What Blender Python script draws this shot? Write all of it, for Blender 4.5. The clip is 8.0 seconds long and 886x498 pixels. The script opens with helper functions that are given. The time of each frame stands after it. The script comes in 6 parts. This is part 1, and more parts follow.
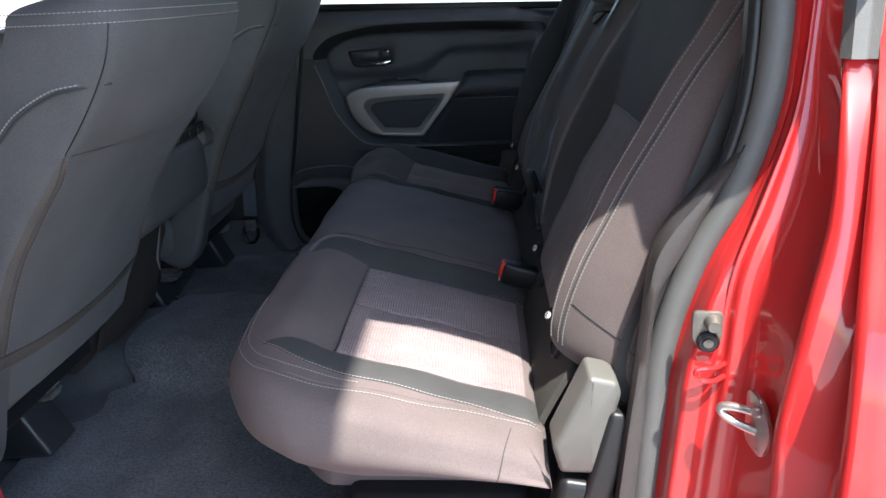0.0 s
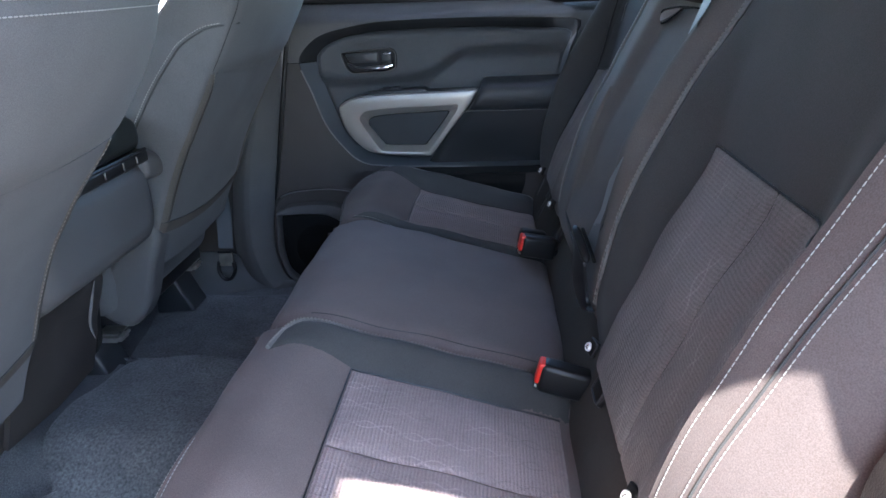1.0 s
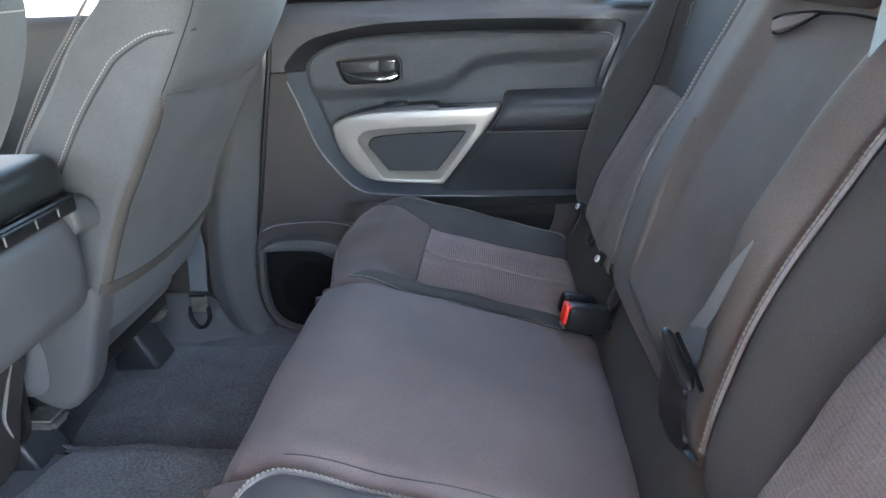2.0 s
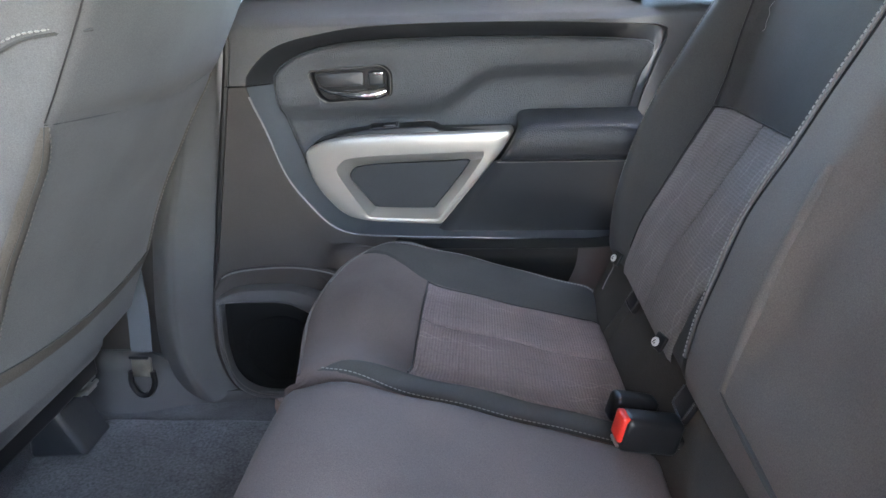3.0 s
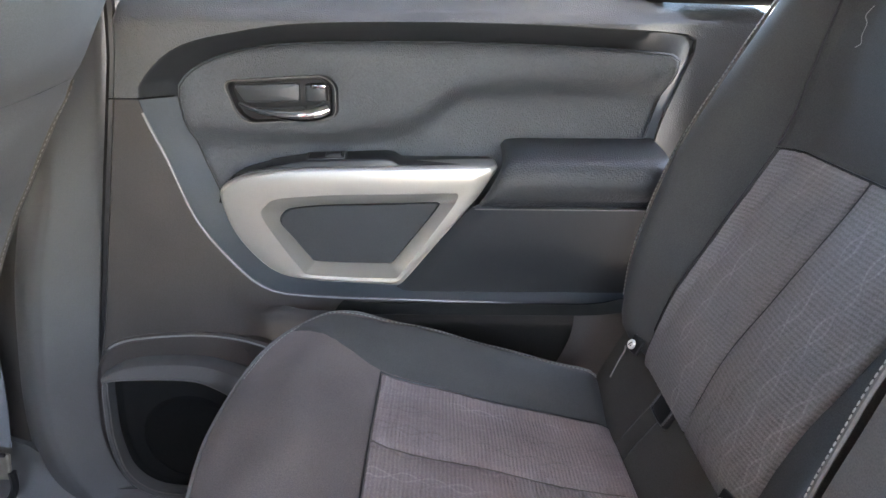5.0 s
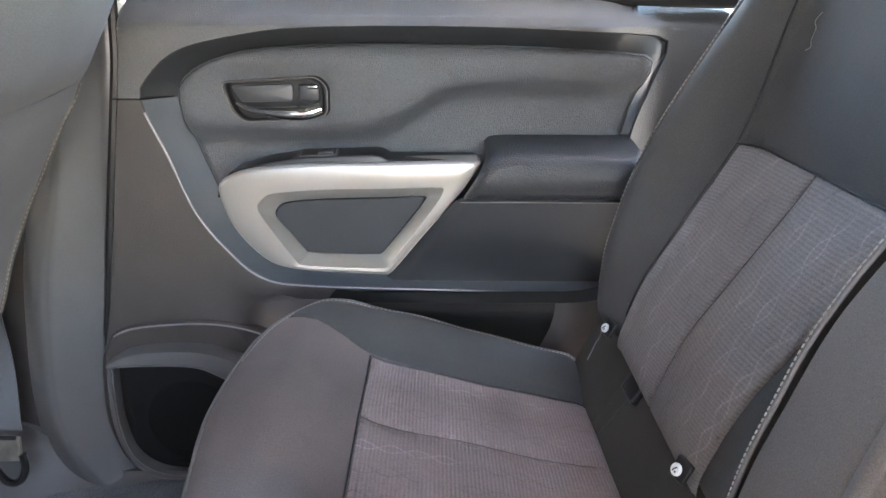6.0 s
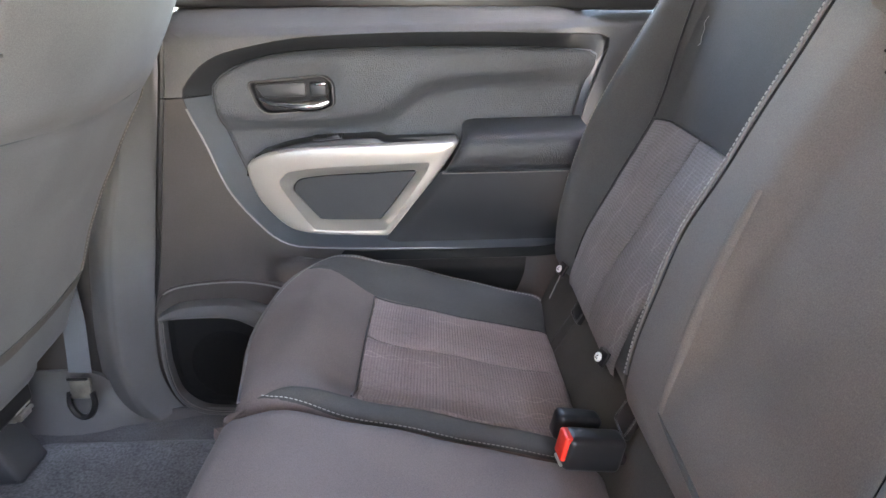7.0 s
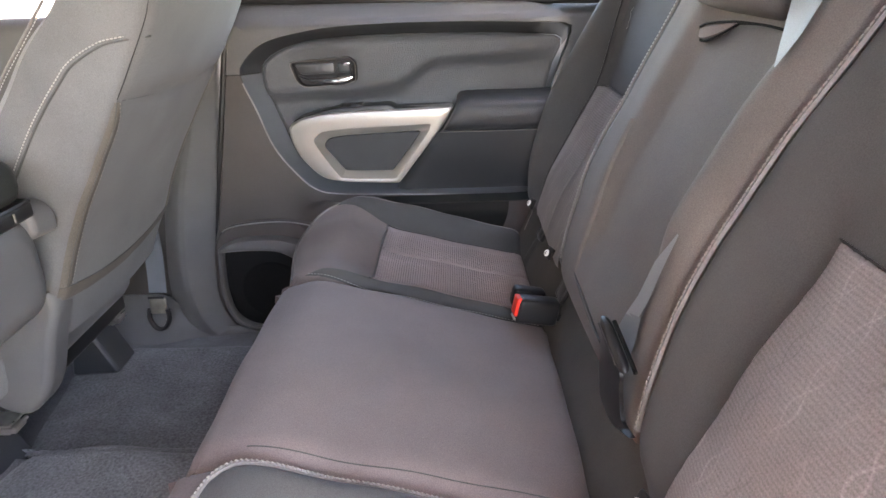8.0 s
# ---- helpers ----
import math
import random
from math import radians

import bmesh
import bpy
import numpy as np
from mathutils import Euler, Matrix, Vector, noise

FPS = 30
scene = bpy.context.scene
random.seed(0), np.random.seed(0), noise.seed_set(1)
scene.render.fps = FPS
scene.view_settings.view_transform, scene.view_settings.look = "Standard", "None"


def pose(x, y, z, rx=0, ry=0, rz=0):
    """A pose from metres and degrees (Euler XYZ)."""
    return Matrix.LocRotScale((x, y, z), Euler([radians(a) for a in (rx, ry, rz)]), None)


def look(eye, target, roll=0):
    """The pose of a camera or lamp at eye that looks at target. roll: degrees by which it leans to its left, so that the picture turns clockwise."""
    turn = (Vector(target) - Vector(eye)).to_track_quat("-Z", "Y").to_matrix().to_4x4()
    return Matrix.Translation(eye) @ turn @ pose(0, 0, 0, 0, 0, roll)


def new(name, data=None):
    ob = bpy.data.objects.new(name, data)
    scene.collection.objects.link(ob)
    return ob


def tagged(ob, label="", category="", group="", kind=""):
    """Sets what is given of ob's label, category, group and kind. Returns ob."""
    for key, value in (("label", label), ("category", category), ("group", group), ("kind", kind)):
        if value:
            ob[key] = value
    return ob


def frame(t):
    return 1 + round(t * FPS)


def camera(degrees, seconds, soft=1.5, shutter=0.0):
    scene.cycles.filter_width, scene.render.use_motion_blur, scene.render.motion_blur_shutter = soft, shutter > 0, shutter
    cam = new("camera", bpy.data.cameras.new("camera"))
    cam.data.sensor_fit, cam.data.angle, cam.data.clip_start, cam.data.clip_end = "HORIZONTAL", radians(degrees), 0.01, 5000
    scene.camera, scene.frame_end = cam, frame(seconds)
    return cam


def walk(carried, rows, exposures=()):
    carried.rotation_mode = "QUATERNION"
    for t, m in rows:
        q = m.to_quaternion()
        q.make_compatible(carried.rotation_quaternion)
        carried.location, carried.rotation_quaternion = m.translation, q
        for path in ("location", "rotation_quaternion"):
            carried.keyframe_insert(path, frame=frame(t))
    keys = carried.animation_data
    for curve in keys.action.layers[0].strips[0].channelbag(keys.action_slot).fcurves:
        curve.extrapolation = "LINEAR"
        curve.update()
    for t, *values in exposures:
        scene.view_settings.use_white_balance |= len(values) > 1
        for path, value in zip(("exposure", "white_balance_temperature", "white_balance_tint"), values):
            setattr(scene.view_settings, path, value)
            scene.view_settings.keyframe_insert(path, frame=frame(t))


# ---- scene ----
cam = camera(67.2, 8.0)
PATH = [
    (0, (-0.081, -1.409, 0.833), (-0.216, 0.449, 0.105), -2.6),
    (0.5, (-0.088, -1.244, 0.821), (-0.232, 0.614, 0.095), -2.2),
    (1, (-0.11, -1.017, 0.825), (-0.273, 0.831, 0.079), -2.5),
    (1.5, (-0.135, -0.852, 0.824), (-0.307, 0.988, 0.059), -2.4),
    (1.7, (-0.147, -0.791, 0.825), (-0.315, 1.049, 0.059), -2.4),
    (2.8, (-0.209, -0.458, 0.812), (-0.346, 1.396, 0.073), -1.7),
    (3, (-0.214, -0.403, 0.801), (-0.331, 1.449, 0.056), -1.7),
    (3.5, (-0.215, -0.278, 0.798), (-0.295, 1.579, 0.061), -2.0),
    (4, (-0.241, -0.18, 0.789), (-0.281, 1.683, 0.062), -1.0),
    (4.5, (-0.235, -0.102, 0.775), (-0.242, 1.761, 0.046), -0.1),
    (5.8, (-0.234, -0.121, 0.775), (-0.213, 1.744, 0.053), 1.1),
    (6, (-0.219, -0.155, 0.789), (-0.2, 1.703, 0.049), 0.4),
    (6.5, (-0.209, -0.251, 0.819), (-0.195, 1.596, 0.053), -0.4),
    (7, (-0.193, -0.382, 0.827), (-0.187, 1.466, 0.061), -1.4),
    (7.5, (-0.175, -0.547, 0.833), (-0.191, 1.301, 0.068), -2.0),
    (8, (-0.152, -0.734, 0.841), (-0.201, 1.109, 0.066), -2.1),
]
EXPOSURES = [(0.0, 2.53, 6350, 10), (0.5, 3.10, 6150, 10), (1.0, 3.85, 6050, 11), (1.5, 4.59, 6450, 9), (3.0, 5.19, 7250, 12), (3.5, 5.36, 7350, 13), (4.5, 5.44, 7650, 14), (6.0, 5.57, 7900, 15), (6.5, 5.69, 8000, 17), (7.3, 5.52, 8200, 18), (8.0, 5.37, 8450, 20)]
walk(cam, [(t, look(eye, target, roll)) for t, eye, target, roll in PATH], EXPOSURES)

# ---- world and sun ----
SUN_DIR = Vector((0.18, -0.42, 1.0)).normalized()   # towards the sun
world = bpy.data.worlds.new("sky")
scene.world = world
world.use_nodes = True
wn, wl = world.node_tree.nodes, world.node_tree.links
wn.clear()
sky = wn.new("ShaderNodeTexSky")
sky.sky_type, sky.sun_disc = "NISHITA", False
sky.sun_elevation = math.asin(SUN_DIR.z)
sky.sun_rotation = math.atan2(SUN_DIR.x, SUN_DIR.y)
wbg, wout = wn.new("ShaderNodeBackground"), wn.new("ShaderNodeOutputWorld")
wbg.inputs["Strength"].default_value = 0.15
wl.new(sky.outputs["Color"], wbg.inputs["Color"])
wl.new(wbg.outputs["Background"], wout.inputs["Surface"])
sun = new("sun", bpy.data.lights.new("sun", "SUN"))
sun.data.energy, sun.data.angle, sun.data.color = 2.8, radians(0.6), (1.0, 0.95, 0.88)
sun.matrix_world = look(SUN_DIR * 20, (0, 0, 0))


# ---- materials ----
def material(name, colour, rough=0.6, metal=0.0, grain=0.0, grain_size=400.0, stain=0.15, stain_size=9.0, spec=0.5, coat=0.0, sheen=0.0,
             bump=0.15, ribs=None, quilt=None):
    m = bpy.data.materials.new(name)
    m.use_nodes = True
    n, l = m.node_tree.nodes, m.node_tree.links
    b = n["Principled BSDF"]
    b.inputs["Metallic"].default_value = metal
    b.inputs["Specular IOR Level"].default_value = spec
    b.inputs["Coat Weight"].default_value = coat
    b.inputs["Coat Roughness"].default_value = 0.04
    b.inputs["Sheen Weight"].default_value = sheen
    b.inputs["Sheen Roughness"].default_value = 0.5
    tc = n.new("ShaderNodeTexCoord")
    big = n.new("ShaderNodeTexNoise")
    big.inputs["Scale"].default_value, big.inputs["Detail"].default_value = stain_size, 5
    l.new(tc.outputs["Object"], big.inputs["Vector"])
    fine = n.new("ShaderNodeTexNoise")
    fine.inputs["Scale"].default_value, fine.inputs["Detail"].default_value = grain_size, 3
    l.new(tc.outputs["Object"], fine.inputs["Vector"])
    ramp = n.new("ShaderNodeMapRange")
    ramp.inputs["From Min"].default_value, ramp.inputs["From Max"].default_value = 0.3, 0.7
    ramp.inputs["To Min"].default_value, ramp.inputs["To Max"].default_value = 1 - stain, 1 + stain
    l.new(big.outputs["Fac"], ramp.inputs["Value"])
    ramp2 = n.new("ShaderNodeMapRange")
    ramp2.inputs["From Min"].default_value, ramp2.inputs["From Max"].default_value = 0.25, 0.75
    ramp2.inputs["To Min"].default_value, ramp2.inputs["To Max"].default_value = 1 - grain, 1 + grain
    l.new(fine.outputs["Fac"], ramp2.inputs["Value"])
    mul = n.new("ShaderNodeMath")
    mul.operation = "MULTIPLY"
    l.new(ramp.outputs["Result"], mul.inputs[0])
    l.new(ramp2.outputs["Result"], mul.inputs[1])
    mix = n.new("ShaderNodeVectorMath")
    mix.operation = "SCALE"
    mix.inputs[0].default_value = colour
    l.new(mul.outputs["Value"], mix.inputs["Scale"])
    l.new(mix.outputs["Vector"], b.inputs["Base Color"])
    rr = n.new("ShaderNodeMapRange")
    rr.inputs["To Min"].default_value, rr.inputs["To Max"].default_value = max(rough - 0.07, 0.02), min(rough + 0.07, 1)
    l.new(big.outputs["Fac"], rr.inputs["Value"])
    l.new(rr.outputs["Result"], b.inputs["Roughness"])
    height = fine.outputs["Fac"]
    if ribs:                                   # (axis, pitch in metres): a corded cloth
        sep = n.new("ShaderNodeSeparateXYZ")
        l.new(tc.outputs["Object"], sep.inputs["Vector"])
        wob = n.new("ShaderNodeMath")
        wob.operation = "MULTIPLY_ADD"
        wob.inputs[1].default_value = 2 * math.pi / ribs[1]
        l.new(sep.outputs[ribs[0]], wob.inputs[0])
        l.new(big.outputs["Fac"], wob.inputs[2])
        sine = n.new("ShaderNodeMath")
        sine.operation = "SINE"
        l.new(wob.outputs["Value"], sine.inputs[0])
        add = n.new("ShaderNodeMath")
        add.operation = "MULTIPLY_ADD"
        add.inputs[1].default_value = 0.35
        l.new(sine.outputs["Value"], add.inputs[0])
        l.new(fine.outputs["Fac"], add.inputs[2])
        height = add.outputs["Value"]
        tone = n.new("ShaderNodeMath")
        tone.operation = "MULTIPLY_ADD"
        tone.inputs[1].default_value, tone.inputs[2].default_value = 0.08, 1.0
        l.new(sine.outputs["Value"], tone.inputs[0])
        mul2 = n.new("ShaderNodeMath")
        mul2.operation = "MULTIPLY"
        l.new(mul.outputs["Value"], mul2.inputs[0])
        l.new(tone.outputs["Value"], mul2.inputs[1])
        l.new(mul2.outputs["Value"], mix.inputs["Scale"])
        if quilt:                              # (along, across): paired wavy lines that close into leaf shapes
            lines = []
            for sign in (1, -1):
                wave = n.new("ShaderNodeMath")
                wave.operation = "MULTIPLY"
                wave.inputs[1].default_value = 2 * math.pi / 0.056
                l.new(sep.outputs[quilt[0]], wave.inputs[0])
                sw = n.new("ShaderNodeMath")
                sw.operation = "SINE"
                l.new(wave.outputs["Value"], sw.inputs[0])
                amp = n.new("ShaderNodeMath")
                amp.operation = "MULTIPLY"
                amp.inputs[1].default_value = 0.0060 * sign
                l.new(sw.outputs["Value"], amp.inputs[0])
                off = n.new("ShaderNodeMath")
                l.new(sep.outputs[quilt[1]], off.inputs[0])
                l.new(amp.outputs["Value"], off.inputs[1])
                pp = n.new("ShaderNodeMath")
                pp.operation = "PINGPONG"
                pp.inputs[1].default_value = 0.0190
                l.new(off.outputs["Value"], pp.inputs[0])
                ln = n.new("ShaderNodeMapRange")
                ln.inputs["From Min"].default_value, ln.inputs["From Max"].default_value = 0.0005, 0.0019
                ln.inputs["To Min"].default_value, ln.inputs["To Max"].default_value = 1.0, 0.0
                l.new(pp.outputs["Value"], ln.inputs["Value"])
                lines.append(ln)
            both = n.new("ShaderNodeMath")
            both.operation = "MAXIMUM"
            l.new(lines[0].outputs["Result"], both.inputs[0])
            l.new(lines[1].outputs["Result"], both.inputs[1])
            worn = n.new("ShaderNodeMath")     # the lines come and go with wear
            worn.operation = "MULTIPLY"
            l.new(both.outputs["Value"], worn.inputs[0])
            fade = n.new("ShaderNodeMapRange")
            fade.inputs["From Min"].default_value, fade.inputs["From Max"].default_value = 0.46, 0.60
            l.new(big.outputs["Fac"], fade.inputs["Value"])
            l.new(fade.outputs["Result"], worn.inputs[1])
            lift = n.new("ShaderNodeMath")
            lift.operation = "MULTIPLY_ADD"
            lift.inputs[1].default_value = 0.42
            l.new(worn.outputs["Value"], lift.inputs[0])
            sunk = n.new("ShaderNodeMath")
            sunk.operation = "MULTIPLY_ADD"
            sunk.inputs[1].default_value, sunk.inputs[2].default_value = -0.13, 1.0
            l.new(both.outputs["Value"], sunk.inputs[0])
            l.new(sunk.outputs["Value"], lift.inputs[2])
            mul3 = n.new("ShaderNodeMath")
            mul3.operation = "MULTIPLY"
            l.new(mul2.outputs["Value"], mul3.inputs[0])
            l.new(lift.outputs["Value"], mul3.inputs[1])
            l.new(mul3.outputs["Value"], mix.inputs["Scale"])
            dip = n.new("ShaderNodeMath")
            dip.operation = "MULTIPLY_ADD"
            dip.inputs[1].default_value = -0.35
            l.new(both.outputs["Value"], dip.inputs[0])
            l.new(height, dip.inputs[2])
            height = dip.outputs["Value"]
    bp = n.new("ShaderNodeBump")
    bp.inputs["Strength"].default_value, bp.inputs["Distance"].default_value = bump, 0.002
    l.new(height, bp.inputs["Height"])
    l.new(bp.outputs["Normal"], b.inputs["Normal"])
    return m


CLOTH = material("brown grey seat cloth", (0.126, 0.101, 0.095), 0.85, grain=0.25, grain_size=900, stain=0.12, sheen=0.05, bump=0.14, spec=0.3)
# seat cloth again, greyed to carry the cool light on the front seats
CLOTH_COOL_LIT = material("seat cloth greyed for cool light", (0.091, 0.091, 0.091), 0.85, grain=0.25, grain_size=900, stain=0.12, sheen=0.05, bump=0.14, spec=0.3)
LID = material("black soft lid", (0.018, 0.022, 0.021), 0.5, grain=0.1, grain_size=600, stain=0.1, bump=0.15, spec=0.35)
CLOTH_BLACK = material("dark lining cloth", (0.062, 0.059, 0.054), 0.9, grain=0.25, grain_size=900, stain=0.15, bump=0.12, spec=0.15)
CLOTH_BACK = material("dark grey-brown back cloth", (0.108, 0.096, 0.088), 0.85, grain=0.25, grain_size=900, stain=0.12, sheen=0.04, bump=0.14, spec=0.3)
CLOTH_DARK = material("charcoal seat cloth", (0.051, 0.051, 0.050), 0.88, grain=0.25, grain_size=900, stain=0.14, sheen=0.05, bump=0.14, spec=0.25)
CLOTH_RIB = material("corded seat cloth", (0.232, 0.184, 0.179), 0.9, grain=0.25, grain_size=700, stain=0.10, sheen=0.1, spec=0.3, bump=0.6, ribs=("X", 0.0042), quilt=("X", "Y"))
CLOTH_RIB_UP = material("corded back cloth", (0.180, 0.170, 0.168), 0.9, grain=0.25, grain_size=700, stain=0.10, sheen=0.02, spec=0.2, bump=0.28, ribs=("Z", 0.0038), quilt=("Z", "Y"))
THREAD = material("pale thread", (0.28, 0.272, 0.256), 0.8, grain=0.1, bump=0.05)
THREAD_DULL = material("dull grey thread", (0.165, 0.150, 0.136), 0.8, grain=0.15, bump=0.05)
PIPING = material("grey piping", (0.128, 0.120, 0.113), 0.7, grain=0.15, bump=0.1)
VINYL = material("black grained vinyl", (0.028, 0.030, 0.033), 0.36, grain=0.20, grain_size=420, stain=0.10, bump=0.70, spec=0.5)
PLASTIC = material("dark grey trim plastic", (0.047, 0.041, 0.038), 0.46, grain=0.16, grain_size=520, stain=0.14, bump=0.28)
BIN_SHADE = material("black for the lower door shade", (0.012, 0.0125, 0.0125), 0.65, grain=0.15, grain_size=500, stain=0.12, bump=0.2, spec=0.12)
PLASTIC_UPPER = material("grained upper trim plastic", (0.071, 0.071, 0.072), 0.34, grain=0.16, grain_size=560, stain=0.12, bump=0.5)
VINYL_SOFT = material("soft dark vinyl", (0.070, 0.074, 0.080), 0.36, grain=0.22, grain_size=540, stain=0.10, bump=0.85)
EDGE_HIGHLIGHT = material("pale satin edge highlight", (0.21, 0.207, 0.203), 0.40, grain=0.15, grain_size=500, stain=0.25, stain_size=12, bump=0.05)
PLASTIC_GREY = material("grey pillar plastic", (0.082, 0.081, 0.081), 0.55, grain=0.1, grain_size=700, stain=0.10, bump=0.2)
PLASTIC_BLACK = material("satin black plastic", (0.013, 0.013, 0.014), 0.36, grain=0.08, stain=0.1, bump=0.06, spec=0.3)
PLASTIC_WARM = material("warm grey plastic cover", (0.105, 0.103, 0.092), 0.45, grain=0.10, grain_size=800, stain=0.1, bump=0.15)
SILVER = material("satin silver trim", (0.31, 0.292, 0.268), 0.32, metal=0.45, grain=0.05, grain_size=900, stain=0.06, bump=0.03)
CHROME_DARK = material("smoked chrome", (0.42, 0.42, 0.43), 0.14, metal=1.0, stain=0.05, bump=0.0)
CHROME = material("bright chrome", (0.75, 0.75, 0.76), 0.10, metal=1.0, stain=0.03, bump=0.0)
STEEL = material("zinc steel", (0.52, 0.51, 0.48), 0.3, metal=0.9, stain=0.15, stain_size=60, bump=0.04)
ZINC = material("dull zinc plate", (0.15, 0.14, 0.12), 0.5, metal=0.5, stain=0.25, stain_size=50, bump=0.05)
SPEAKER_GREY = material("matt speaker plate", (0.011, 0.011, 0.011), 0.70, grain=0.12, grain_size=700, stain=0.1, bump=0.15, spec=0.08)
RED = material("red metallic paint", (0.46, 0.017, 0.017), 0.50, metal=0.0, stain=0.04, grain=0.03, spec=0.30, coat=1.0, bump=0.0)
RED_BUTTON = material("red buckle button", (0.75, 0.035, 0.02), 0.4, stain=0.04, bump=0.02)
RUBBER = material("grey weatherstrip rubber", (0.085, 0.086, 0.081), 0.6, grain=0.12, grain_size=900, stain=0.2, bump=0.15)
CARPET = material("charcoal carpet", (0.078, 0.081, 0.085), 0.95, grain=0.55, grain_size=420, stain=0.25, stain_size=14, bump=0.9, sheen=0.15)
MAT_PILE = material("grey floor mat pile", (0.096, 0.100, 0.104), 0.95, grain=0.55, grain_size=210, stain=0.2, stain_size=16, bump=1.0, sheen=0.15)
WEBBING = material("grey belt webbing", (0.165, 0.173, 0.18), 0.6, grain=0.12, grain_size=800, stain=0.08, bump=0.2)
WEBBING_DARK = material("dark belt webbing", (0.10, 0.11, 0.12), 0.6, grain=0.12, grain_size=800, stain=0.08, bump=0.2)
LINER = material("grey headliner cloth", (0.11, 0.107, 0.103), 0.9, grain=0.1, bump=0.1)
WHITE_TAG = material("white label plastic", (0.75, 0.75, 0.73), 0.4, bump=0.0)
MESH_BLACK = material("black speaker cloth", (0.008, 0.008, 0.008), 0.75, grain=0.5, grain_size=900, bump=0.6, spec=0.08)
CONCRETE = material("sunlit concrete", (0.38, 0.37, 0.35), 0.9, grain=0.2, grain_size=60, stain=0.2, stain_size=0.6, bump=0.3)
FLAP = material("brown flap cloth", (0.088, 0.079, 0.069), 0.9, grain=0.25, grain_size=700, stain=0.18, bump=0.2, spec=0.15)
PLASTIC_FOOT = material("satin dark foot plastic", (0.026, 0.028, 0.031), 0.38, grain=0.1, stain=0.12, bump=0.1, spec=0.45)
WALL = material("pale brown bounce wall", (0.60, 0.52, 0.46), 0.9, grain=0.2, grain_size=80, stain=0.15, stain_size=1.5, bump=0.3)
PAD = material("smooth black pad vinyl", (0.031, 0.033, 0.036), 0.50, grain=0.14, grain_size=700, stain=0.10, bump=0.22, spec=0.25)
SLATE = material("dark slate bevel plastic", (0.034, 0.036, 0.039), 0.40, grain=0.10, grain_size=700, stain=0.10, bump=0.15)
SATIN_GREY = material("satin slate plastic", (0.100, 0.109, 0.118), 0.33, grain=0.08, grain_size=600, stain=0.10, bump=0.08)


def glass_material(name="window glass", tone=(0.90, 0.95, 0.93, 1)):
    m = bpy.data.materials.new(name)
    m.use_nodes = True
    n, l = m.node_tree.nodes, m.node_tree.links
    n.clear()
    clear, gloss = n.new("ShaderNodeBsdfTransparent"), n.new("ShaderNodeBsdfGlossy")
    clear.inputs["Color"].default_value = tone
    gloss.inputs["Roughness"].default_value = 0.0
    mix, fres, out = n.new("ShaderNodeMixShader"), n.new("ShaderNodeFresnel"), n.new("ShaderNodeOutputMaterial")
    fres.inputs["IOR"].default_value = 1.4
    l.new(fres.outputs["Fac"], mix.inputs["Fac"])
    l.new(clear.outputs["BSDF"], mix.inputs[1])
    l.new(gloss.outputs["BSDF"], mix.inputs[2])
    l.new(mix.outputs["Shader"], out.inputs["Surface"])
    return m


TINT_LIGHT = glass_material("clear window glass", (0.93, 0.96, 0.95, 1))
TINT_REAR = glass_material("lightly tinted window glass", (0.92, 0.96, 0.95, 1))
TINTED = glass_material("tinted window glass", (0.22, 0.24, 0.23, 1))


# ---- mesh helpers ----
def lerp(a, b, t):
    return a + (b - a) * t


def smooth(a, b, x):
    t = min(max((x - a) / (b - a), 0), 1)
    return t * t * (3 - 2 * t)


def table(pairs, x):
    """A smooth curve through a few (x, value) pairs."""
    xs = [p[0] for p in pairs]
    if x <= xs[0]:
        return pairs[0][1]
    if x >= xs[-1]:
        return pairs[-1][1]
    k = next(i for i in range(len(xs) - 1) if xs[i] <= x <= xs[i + 1])
    x0, y0, x1, y1 = *pairs[k], *pairs[k + 1]
    s0 = (y1 - pairs[k - 1][1]) / (x1 - pairs[k - 1][0]) if k else (y1 - y0) / (x1 - x0)
    s1 = (pairs[k + 2][1] - y0) / (pairs[k + 2][0] - x0) if k + 2 < len(xs) else (y1 - y0) / (x1 - x0)
    h, t = x1 - x0, (x - x0) / (x1 - x0)
    return (2 * t**3 - 3 * t**2 + 1) * y0 + (t**3 - 2 * t**2 + t) * h * s0 + (3 * t**2 - 2 * t**3) * y1 + (t**3 - t**2) * h * s1


def thing(name, at, label, category, group="", kind=""):
    ob = new(name)
    ob.empty_display_size = 0.05
    ob.location = at
    return tagged(ob, label, category, group, kind)


def part(name, bm, mat, parent=None, label="", crease=38):
    bmesh.ops.recalc_face_normals(bm, faces=bm.faces)
    me = bpy.data.meshes.new(name)
    bm.to_mesh(me)
    bm.free()
    me.materials.append(mat)
    me.polygons.foreach_set("use_smooth", [True] * len(me.polygons))
    me.set_sharp_from_angle(angle=radians(crease))
    ob = new(name, me)
    if parent:
        ob.parent = parent
        top = parent
        while top.parent:
            top = top.parent
        if parent is top:
            ob.matrix_parent_inverse = Matrix.Translation(-Vector(top.location))
    return tagged(ob, label)


def solo(name, bm, mat, label, category, group="", kind="", crease=38):
    return tagged(part(name, bm, mat, None, "", crease), label, category, group, kind)


